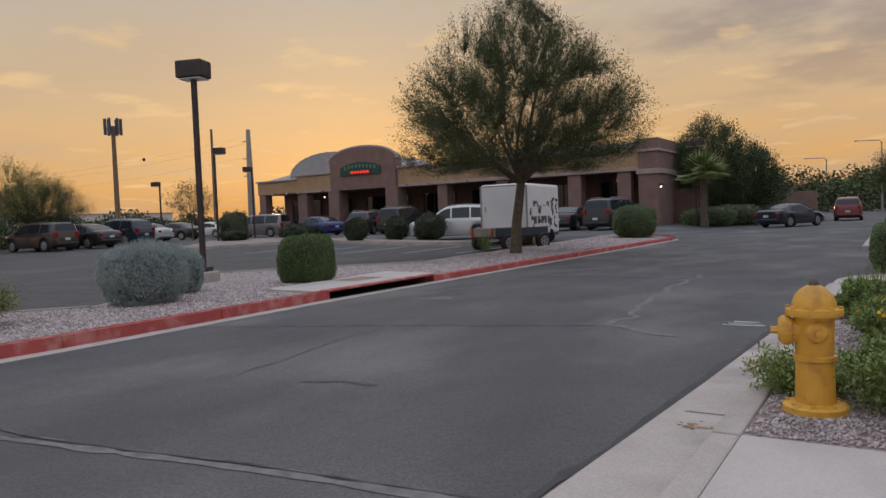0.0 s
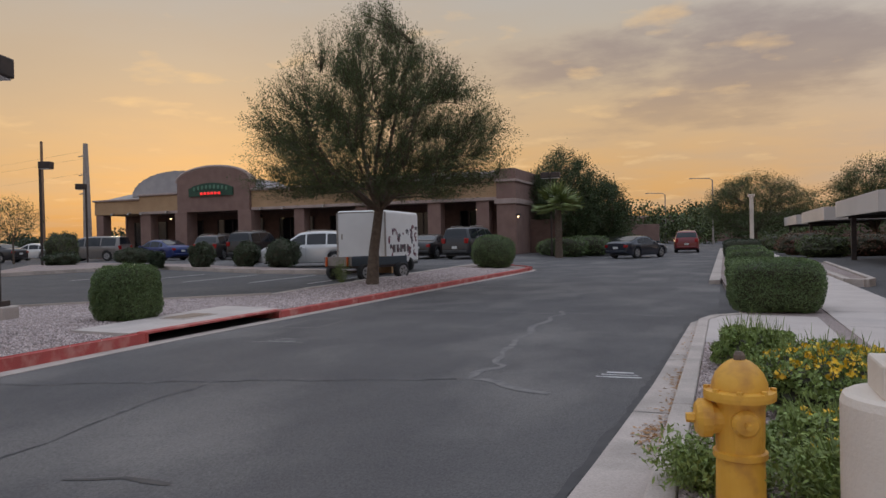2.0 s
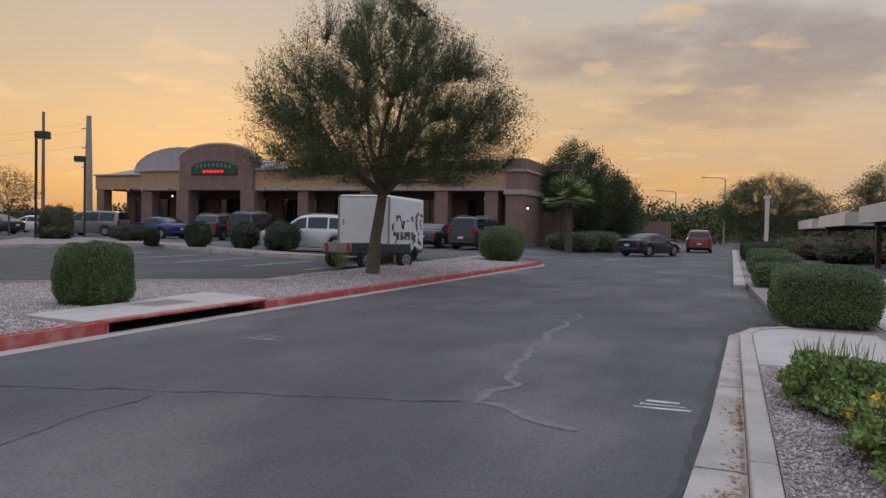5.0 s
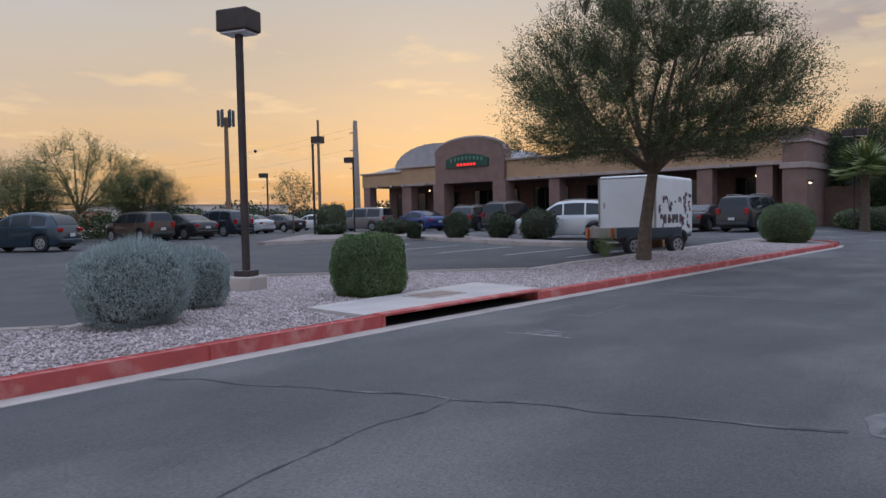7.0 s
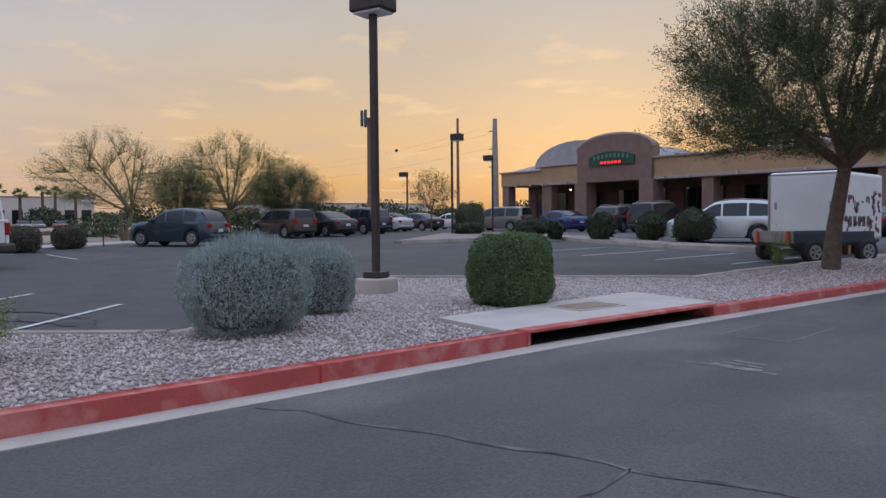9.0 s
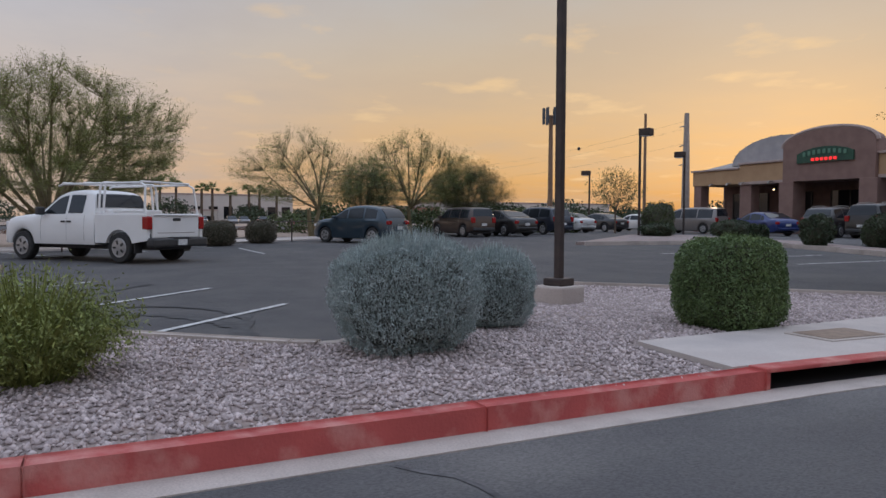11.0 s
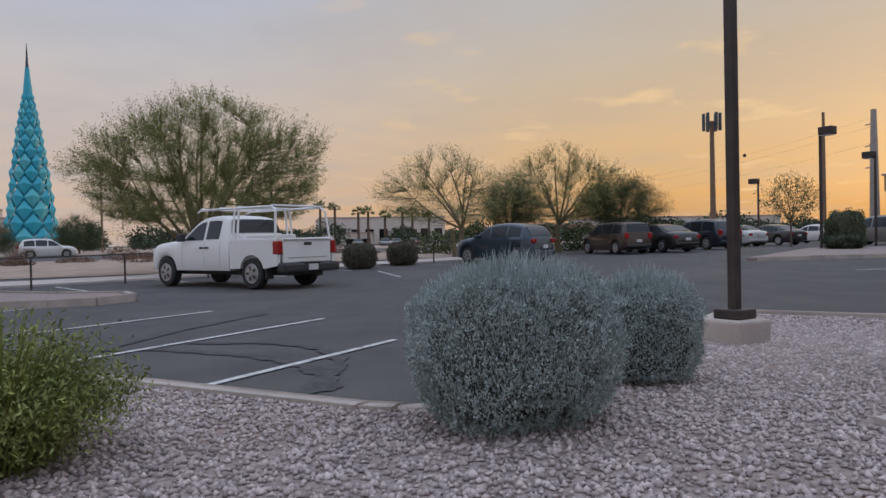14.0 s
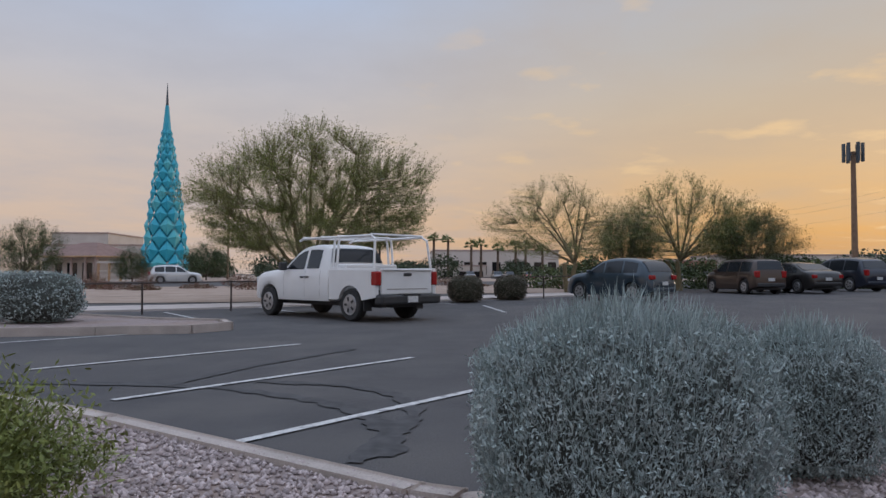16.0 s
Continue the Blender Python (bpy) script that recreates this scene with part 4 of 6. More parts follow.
for i, (yy, hh) in enumerate(((13.2, 10.5), (16.4, 10.3), (21.6, 9.0), (23.8, 9.2), (27.6, 8.2), (31.6, 9.0), (33.9, 8.8), (37.7, 8.0))):
    palm(-169.0, yy, 0.2, hh - 1.6, 1.9, 120 + i, "tall distant fan palm", 0.3, 18, 0.8)

# ---- the shop ----
PAD = 0.33
FY = 49.0


def shop():
    top = thing("shop_building", 0, 0, 0, 0, "single-storey brown and tan stucco shop with an arched entrance", "building")
    piers = ((-51.3, -50.5), (-46.4, -45.3), (-42.3, -41.2), (-36.1, -35.15), (-31.3, -30.4), (-26.0, -25.0), (-20.2, -19.2), (-16.55, -15.6))
    for a, b in piers:
        part("pier", cubebm(a, b, FY, FY + 0.9, PAD - 0.1, 4.1, 0.03), STUCCO, top)
    for a, b in ((-51.4, -46.4),):
        part("parapet", cubebm(a, b, FY - 0.05, FY + 3.5, 4.1, 5.25, 0.04), STUCCO_TAN, top)
        part("cornice", cubebm(a - 0.1, b, FY - 0.2, FY + 3.6, 5.25, 5.40, 0.04), CORNICE, top)
    for a, b in ((-46.4, -42.1), (-35.1, -14.95)):
        part("parapet", cubebm(a, b, FY - 0.1, FY + 0.5, 4.1, 5.55, 0.04), STUCCO_TAN, top)
        part("cornice", cubebm(a, b, FY - 0.25, FY + 0.6, 5.55, 5.72, 0.04), CORNICE, top)
        part("band", cubebm(a, b, FY - 0.16, FY + 0.5, 4.02, 4.25, 0.03), CORNICE, top)
    # arched entrance front
    out = [(-42.1, 4.05), (-35.1, 4.05), (-35.1, 6.45)]
    cxm, w = -38.6, 3.5
    for i in range(1, 20):
        a = math.pi * i / 20
        out.append((cxm + w * math.cos(a), 6.45 + 1.08 * math.sin(a)))
    out.append((-42.1, 6.45))
    bm = bmesh.new()
    f = [bm.verts.new((x, FY - 0.4, z)) for x, z in out]
    g = [bm.verts.new((x, FY + 0.6, z)) for x, z in out]
    bm.faces.new(f)
    bm.faces.new(g[::-1])
    for i in range(len(out)):
        bm.faces.new((f[i], g[i], g[(i + 1) % len(out)], f[(i + 1) % len(out)]))
    bmesh.ops.recalc_face_normals(bm, faces=bm.faces[:])
    part("entrance_arch", bm, STUCCO, top)
    rim = [(cxm + (w + 0.12) * math.cos(math.pi * i / 24), FY - 0.3, 6.45 + 1.18 * math.sin(math.pi * i / 24)) for i in range(25)]
    part("arch_rim", tube(rim, [0.14] * 25, 6), CORNICE, top)
    for a, b in ((-42.35, -41.15), (-36.15, -34.9)):
        part("pier", cubebm(a, b, FY - 0.45, FY + 0.8, PAD - 0.1, 4.05, 0.03), STUCCO, top)
    # grey barrel roof behind the arch
    bm = bmesh.new()
    rows = []
    for j, yy in enumerate((FY + 0.6, FY + 12)):
        rows.append([bm.verts.new((-43.2 + 4.6 * math.cos(math.pi * i / 16), yy, 5.6 + 2.0 * math.sin(math.pi * i / 16))) for i in range(17)])
    for i in range(16):
        bm.faces.new((rows[0][i], rows[0][i + 1], rows[1][i + 1], rows[1][i]))
    bm.faces.new(rows[0])
    part("barrel_roof", bm, ROOF_GREY, top)
    for i in range(1, 16):
        a = math.pi * i / 16
        part("roof_seam", cubebm(-43.2 + 4.62 * math.cos(a) - 0.03, -43.2 + 4.62 * math.cos(a) + 0.03, FY + 0.55, FY + 12, 5.6 + 2.0 * math.sin(a) - 0.02, 5.62 + 2.0 * math.sin(a)), CORNICE, top)
    bm = bmesh.new()
    q = [bm.verts.new(c) for c in ((-50.5, FY + 0.2, 5.4), (-46.4, FY + 0.2, 5.4), (-46.4, FY + 3, 6.4), (-47.6, FY + 3, 6.4))]
    bm.faces.new(q)
    part("hip_roof", bm, TILE, top)
    # back wall, floor and ceiling of the arcade
    part("shop_wall", cubebm(-51.2, -13.8, FY + 3.4, FY + 3.7, PAD - 0.1, 5.2), STONE_WALL, top)
    part("arcade_ceiling", cubebm(-46.4, -13.8, FY + 0.5, FY + 3.4, 4.1, 4.2), STUCCO, top)
    part("roof_deck", cubebm(-51.2, -13.8, FY + 0.5, FY + 16, 5.2, 5.3), ROOF_GREY, top)
    part("wall_west", cubebm(-51.4, -51.1, FY + 3.4, FY + 16, PAD - 0.1, 5.25), STUCCO, top)
    part("wall_north", cubebm(-51.2, -13.8, FY + 15.8, FY + 16, PAD - 0.1, 5.25), STUCCO, top)
    for a, b in ((-50.2, -46.6), (-45.0, -42.6), (-41.0, -36.4), (-34.8, -31.6), (-30.0, -26.3), (-24.7, -20.5), (-18.9, -16.8)):
        win = part("window", cubebm(a, b, FY + 3.30, FY + 3.38, PAD + 0.5, 3.5), GLASS_DARK, top)
        for k in range(4):
            xx = a + (b - a) * k / 3
            part("mullion", cubebm(xx - 0.04, xx + 0.04, FY + 3.24, FY + 3.3, PAD + 0.5, 3.5), BRONZE, win)
    # east block with the stepped corner
    part("corner_block", cubebm(-14.98, -13.6, FY - 0.3, FY + 14, PAD - 0.1, 6.15, 0.03), STUCCO, top)
    part("corner_band", cubebm(-15.1, -13.5, FY - 0.42, FY + 14.1, 3.75, 4.1, 0.03), CORNICE, top)
    part("corner_band", cubebm(-15.1, -13.5, FY - 0.42, FY + 14.1, 5.25, 5.42, 0.03), CORNICE, top)
    # pitched tile roof slope, each row of tiles proud of the last
    for k in range(7):
        f = k / 7
        part("tile_row", cubebm(-25.0 + f * 2, -15.15 - 0.0 * f, FY + 0.35 + f * 3, FY + 0.95 + f * 3, 5.72 + f * 0.55, 5.80 + f * 0.55, 0.02), TILE, top)
    for k in range(14):
        xx = -24.5 + k * 0.68
        part("tile_rib", tube([(xx, FY + 0.4, 5.82), (xx, FY + 3.8, 6.42)], [0.07, 0.07], 5), TILE, top)
    # small spotlights under the band
    for xx in (-49, -47.2, -45.8, -43.2, -34.0, -32.0, -28.4, -24.0, -18.0):
        part("spotlight", tube([(xx, FY - 0.15, 4.2), (xx, FY - 0.5, 4.15), (xx, FY - 0.62, 3.98)], [0.04, 0.06, 0.09], 6), GALV, top)
    return top


shop()
sign = thing("shop_sign", -38.67, FY - 0.42, 5.7, 0, "green shaped sign with red neon lettering on the arch", "sign")
bm = bmesh.new()
o = [(-2.15, -0.42), (2.15, -0.42), (2.15, 0.2), (1.6, 0.42), (0.8, 0.58), (0, 0.63), (-0.8, 0.58), (-1.6, 0.42), (-2.15, 0.2)]
f, g = [bm.verts.new((x, -0.12, z)) for x, z in o], [bm.verts.new((x, 0, z)) for x, z in o]
bm.faces.new(f)
for i in range(len(o)):
    bm.faces.new((f[i], g[i], g[(i + 1) % len(o)], f[(i + 1) % len(o)]))
bmesh.ops.recalc_face_normals(bm, faces=bm.faces[:])
part("panel", bm, SIGN_GREEN, sign)
for i in range(9):
    xx = -1.55 + i * 0.39
    zz = 0.12 + 0.16 * (1 - (xx / 1.7) ** 2)
    part("letter", cubebm(xx - 0.11, xx + 0.11, -0.16, -0.12, zz - 0.14, zz + 0.16, 0.03), SIGN_LETTER, sign)
for i in range(6):
    xx = -0.85 + i * 0.34
    part("neon_letter", cubebm(xx - 0.12, xx + 0.12, -0.18, -0.12, -0.32, -0.12, 0.03), SIGN_RED, sign)
for lx, lz, ly in ((-17.0, 3.55, FY + 1.5), (-13.4, 2.9, FY - 0.52), (-31.9, 3.6, FY + 1.5), (-44.5, 3.7, FY + 1.5), (-35.6, 3.6, FY + 1.6)):
    lamp = thing("wall_lamp", lx, ly, lz, 0, "small glowing wall lamp under the arcade", "lamp")
    part("housing", cubebm(-0.15, 0.15, 0.0, 0.2, 0.0, 0.14, 0.02), BRONZE, lamp)
    part("bulb", lathe([(0.03, -0.12), (0.07, -0.08), (0.065, 0.0)], 8), LAMP_GLOW, lamp)
tagged(part("wall_east", cubebm(-13.6, -11.6, FY + 3.4, FY + 3.8, 0.1, 2.7, 0.03), STONE_WALL), "low dark brown brick yard wall", "wall", kind="structure")
tagged(part("yard_wall", cubebm(-8.3, -5.9, 68.0, 68.4, 0.0, 2.4, 0.03), STUCCO), "low brown stucco yard wall", "wall", kind="structure")

# ---- vehicles ----
PAINTS = {}


def paint(c):
    if c not in PAINTS:
        PAINTS[c] = mat("car paint", c, rough=0.28, metal=0.25)
        PAINTS[c].node_tree.nodes["Principled BSDF"].inputs["Coat Weight"].default_value = 0.6
    return PAINTS[c]


# length, width, belt height, front axle, rear axle, wheel radius, crown line from tail to nose (x, z),
# windscreen (foot, head), rear pane (head, foot), side panes (from, to)
KINDS = {
    "suv": (4.70, 1.86, 1.04, 1.42, -1.38, 0.36, ((-2.35, 0.62), (-2.33, 0.95), (-2.24, 1.12), (-1.95, 1.55), (-1.75, 1.64), (-0.8, 1.71), (0.1, 1.68), (0.42, 1.58), (1.12, 1.10), (1.75, 1.02), (2.12, 0.90), (2.28, 0.72), (2.35, 0.50)), (1.02, 0.36), (-1.97, -2.22), ((1.00, 0.02), (-0.05, -0.95), (-1.02, -1.85))),
    "bigsuv": (4.85, 1.94, 1.14, 1.48, -1.42, 0.40, ((-2.42, 0.66), (-2.41, 1.10), (-2.33, 1.22), (-2.18, 1.72), (-2.0, 1.80), (-0.8, 1.87), (0.2, 1.84), (0.55, 1.74), (1.08, 1.22), (1.9, 1.14), (2.25, 1.05), (2.38, 0.80), (2.42, 0.55)), (1.00, 0.50), (-2.18, -2.33), ((0.98, 0.05), (-0.02, -0.98), (-1.05, -2.08))),
    "boxy": (4.10, 1.79, 1.00, 1.30, -1.27, 0.33, ((-2.05, 0.60), (-2.04, 1.00), (-1.99, 1.10), (-1.86, 1.50), (-1.70, 1.57), (-0.6, 1.62), (0.35, 1.58), (0.60, 1.50), (1.10, 1.08), (1.65, 1.02), (1.95, 0.90), (2.02, 0.70), (2.05, 0.50)), (1.02, 0.56), (-1.86, -1.99), ((1.00, 0.12), (0.05, -0.85), (-0.93, -1.70))),
    "sedan": (4.75, 1.82, 0.92, 1.42, -1.38, 0.33, ((-2.38, 0.55), (-2.36, 0.88), (-2.25, 1.00), (-1.78, 1.06), (-1.05, 1.36), (-0.75, 1.42), (-0.2, 1.45), (0.15, 1.41), (0.40, 1.32), (1.10, 0.98), (1.75, 0.87), (2.20, 0.74), (2.34, 0.58), (2.38, 0.42)), (1.04, 0.36), (-1.02, -1.72), ((1.00, 0.02), (-0.05, -0.95), (-1.00, -1.30))),
    "coupe": (4.55, 1.80, 0.90, 1.32, -1.28, 0.34, ((-2.28, 0.55), (-2.26, 0.92), (-2.12, 1.02), (-1.80, 1.06), (-0.80, 1.33), (-0.40, 1.37), (0.0, 1.35), (0.22, 1.28), (1.00, 0.96), (1.60, 0.87), (2.08, 0.72), (2.24, 0.56), (2.28, 0.40)), (0.94, 0.20), (-0.80, -1.74), ((0.92, -0.45), (-0.52, -1.15))),
    "retro": (4.29, 1.71, 1.03, 1.32, -1.29, 0.34, ((-2.14, 0.52), (-2.12, 0.72), (-2.02, 1.00), (-1.84, 1.30), (-1.62, 1.48), (-1.25, 1.58), (-0.55, 1.63), (0.15, 1.56), (0.42, 1.44), (0.95, 1.12), (1.55, 1.03), (1.95, 0.90), (2.10, 0.68), (2.14, 0.48)), (0.90, 0.36), (-1.60, -1.98), ((0.84, 0.10), (0.02, -0.78), (-0.86, -1.50))),
    "van": (5.00, 1.95, 1.06, 1.55, -1.50, 0.35, ((-2.50, 0.60), (-2.49, 1.05), (-2.44, 1.20), (-2.33, 1.72), (-2.15, 1.78), (-0.6, 1.83), (0.5, 1.77), (0.85, 1.64), (1.55, 1.12), (2.0, 1.00), (2.35, 0.82), (2.46, 0.65), (2.50, 0.48)), (1.45, 0.78), (-2.33, -2.44), ((1.35, 0.30), (0.22, -0.95), (-1.03, -2.15))),
}


def crown_at(pts, x):
    """Height on a smooth line through the points (x rising)."""
    n = len(pts)
    if x <= pts[0][0]:
        return pts[0][1]
    for i in range(n - 1):
        (x0, z0), (x1, z1) = pts[i], pts[i + 1]
        if x <= x1:
            d = (z1 - z0) / (x1 - x0)
            m0 = 0.0 if i == 0 else (z1 - pts[i - 1][1]) / (x1 - pts[i - 1][0])
            m1 = 0.0 if i == n - 2 else (pts[i + 2][1] - z0) / (pts[i + 2][0] - x0)
            lim = 2.2 * abs(d) + 0.02
            m0, m1 = (d if i == 0 else max(-lim, min(lim, m0))), (d if i == n - 2 else max(-lim, min(lim, m1)))
            h, t = x1 - x0, (x - x0) / (x1 - x0)
            return z0 * (1 + 2 * t) * (1 - t) ** 2 + h * m0 * t * (1 - t) ** 2 + z1 * t * t * (3 - 2 * t) + h * m1 * t * t * (t - 1)
    return pts[-1][1]


class Shell:
    """The skin of a car: section by section along its length, with the wheel openings cut out of the lower edge."""

    def __init__(self, width, belt, crown, axles, r, sill=0.22, lean=0.34, gap=0.055):
        self.w, self.belt, self.crown, self.axles, self.r, self.sill, self.lean, self.gap = width / 2, belt, crown, axles, r, sill, lean, gap
        self.b, self.f = crown[0][0], crown[-1][0]

    def half(self, x):
        nose, tail = max(0.0, x - (self.f - 0.75)) / 0.75, max(0.0, (self.b + 0.55) - x) / 0.55
        return self.w * (1 - 0.26 * nose ** 2.6 - 0.16 * tail ** 2.6)

    def foot(self, x):
        z = self.sill + 0.10 * max(0.0, (x - self.f + 0.5) / 0.5) ** 2 + 0.14 * max(0.0, (self.b + 0.6 - x) / 0.6) ** 2
        for a in self.axles:
            q = (self.r + self.gap) ** 2 - (x - a) ** 2
            if q > 0:
                z = max(z, self.r + math.sqrt(q))
        return z

    def side_y(self, x, z):
        zt = crown_at(self.crown, x)
        zb = min(self.belt, zt - 0.10)
        return self.half(x) - 0.045 - self.lean * max(0.0, z - zb)

    def edge_y(self, x):
        return self.side_y(x, crown_at(self.crown, x) - 0.09)

    def section(self, x):
        zt, w, z0 = crown_at(self.crown, x), self.half(x), self.foot(x)
        zb = min(self.belt, zt - 0.10)
        z0 = min(z0, zb - 0.06)
        h, e = zb - z0, self.edge_y(x)
        s = [(w * 0.965, z0), (w * 0.99, z0 + h * 0.12), (w, z0 + h * 0.40), (w * 0.998, z0 + h * 0.66), (w - 0.016, z0 + h * 0.86), (w - 0.045, zb)]
        s += [(e, zt - 0.09), (e - 0.03, zt - 0.045), (e - 0.09, zt - 0.015), (e * 0.72, zt + 0.004), (e * 0.36, zt + 0.016), (0, zt + 0.02)]
        return s

    def stations(self, x0, x1):
        xs = set(np.round(np.linspace(x0, x1, 36), 4)) | {round(p[0], 4) for p in self.crown if x0 < p[0] < x1}
        for a in self.axles:
            for k in range(13):
                xs.add(round(a + (self.r + self.gap) * math.cos(math.pi * k / 12), 4))
        out = []
        for x in sorted(v for v in xs if x0 <= v <= x1):
            if not out or x - out[-1] > 0.012:
                out.append(x)
        return out

    def mesh(self, x0=None, x1=None):
        bm = bmesh.new()
        rings = []
        for x in self.stations(self.b if x0 is None else x0, self.f if x1 is None else x1):
            s = self.section(x)
            rings.append([bm.verts.new((x, y, z)) for y, z in s] + [bm.verts.new((x, -y, z)) for y, z in s[-2::-1]])
        n = len(rings[0])
        for a, c in zip(rings, rings[1:]):
            for i in range(n):
                bm.faces.new((a[i], c[i], c[(i + 1) % n], a[(i + 1) % n]))
        bm.faces.new(rings[0])
        bm.faces.new(rings[-1][::-1])
        bmesh.ops.recalc_face_normals(bm, faces=bm.faces[:])
        return bm

    def side_pane(self, xa, xb, s, foot=0.035, head=0.115):
        """Glass in the side between two pillars; its head follows the roof."""
        bm, cols = bmesh.new(), []
        for k in range(11):
            x = xa + (xb - xa) * k / 10
            lo = self.belt + foot
            hi = max(lo + 0.01, crown_at(self.crown, x) - head)
            cols.append([bm.verts.new((x, s * (self.side_y(x, z) + 0.007), z)) for z in (lo, (lo + hi) / 2, hi)])
        for a, c in zip(cols, cols[1:]):
            for i in range(2):
                bm.faces.new((a[i], c[i], c[i + 1], a[i + 1]))
        return bm

    def top_pane(self, xa, xb, out):
        """Windscreen or rear glass lying in the crown between two places along the car."""
        bm, cols = bmesh.new(), []
        for k in range(9):
            x = xa + (xb - xa) * k / 8
            e, zt = self.edge_y(x) - 0.07, crown_at(self.crown, x)
            cols.append([bm.verts.new((x + out, e * q, zt + 0.012 + 0.016 * (1 - q * q))) for q in (-1, -0.7, -0.35, 0, 0.35, 0.7, 1)])
        for a, c in zip(cols, cols[1:]):
            for i in range(6):
                bm.faces.new((a[i], c[i], c[i + 1], a[i + 1]))
        return bm


def hull(bm, stations):
    """Skin over rounded cross-sections along the length: (x, z0, z1, half width, tuck)."""
    rings = []
    for x, z0, z1, w, t in stations:
        h = z1 - z0
        sec = [(w * 0.955, z0), (w, z0 + h * 0.25), (w, z0 + h * 0.62), (w - t * 0.5, z0 + h * 0.88), (w - t - 0.05, z1)]
        sec += [(-a, b) for a, b in sec[::-1]]
        rings.append([bm.verts.new((x, a, b)) for a, b in sec])
    n = len(rings[0])
    for a, b in zip(rings, rings[1:]):
        for i in range(n):
            bm.faces.new((a[i], b[i], b[(i + 1) % n], a[(i + 1) % n]))
    bm.faces.new(rings[0])
    bm.faces.new(rings[-1][::-1])
    bmesh.ops.recalc_face_normals(bm, faces=bm.faces[:])
    return bm


def wheel(top, x, y, r, w=0.22):
    m = Matrix.Translation((x, y, r)) @ Matrix.Rotation(radians(90), 4, "X")
    wh = part("wheel", lathe([(r * 0.62, -w / 2), (r * 0.93, -w / 2), (r, -w / 2 + 0.04), (r, w / 2 - 0.04), (r * 0.93, w / 2), (r * 0.62, w / 2)], 24, m), TYRE, top, smooth=False)
    s = 1 if y < 0 else -1
    bm = bmesh.new()
    lathe([(r * 0.64, s * w * 0.50), (r * 0.62, s * w * 0.54), (r * 0.56, s * w * 0.52), (r * 0.15, s * w * 0.56)], 20, m, bm)
    part("rim", bm, RIM, wh)
    for k in range(5):
        a = 2 * math.pi * k / 5
        mm = m @ Matrix.Rotation(a, 4, "Z")
        part("spoke_gap", cubebm(r * 0.22, r * 0.48, -r * 0.07, r * 0.07, s * w * 0.54 - 0.012, s * w * 0.54 + 0.008, 0.0, mm), PLASTIC, wh)


def door_seams(top, sh, cuts, z0):
    for s in (-1, 1):
        for x in cuts:
            zs = [z0 + (sh.belt - z0) * k / 6 for k in range(7)]
            ys = []
            for z in zs:
                sec = sh.section(x)
                ys.append(float(np.interp(z, [p[1] for p in sec[:6]], [p[0] for p in sec[:6]])))
            part("door_seam", tube([(x, s * (y - 0.002), z) for y, z in zip(ys, zs)], [0.006] * 7, 4), PLASTIC, top)


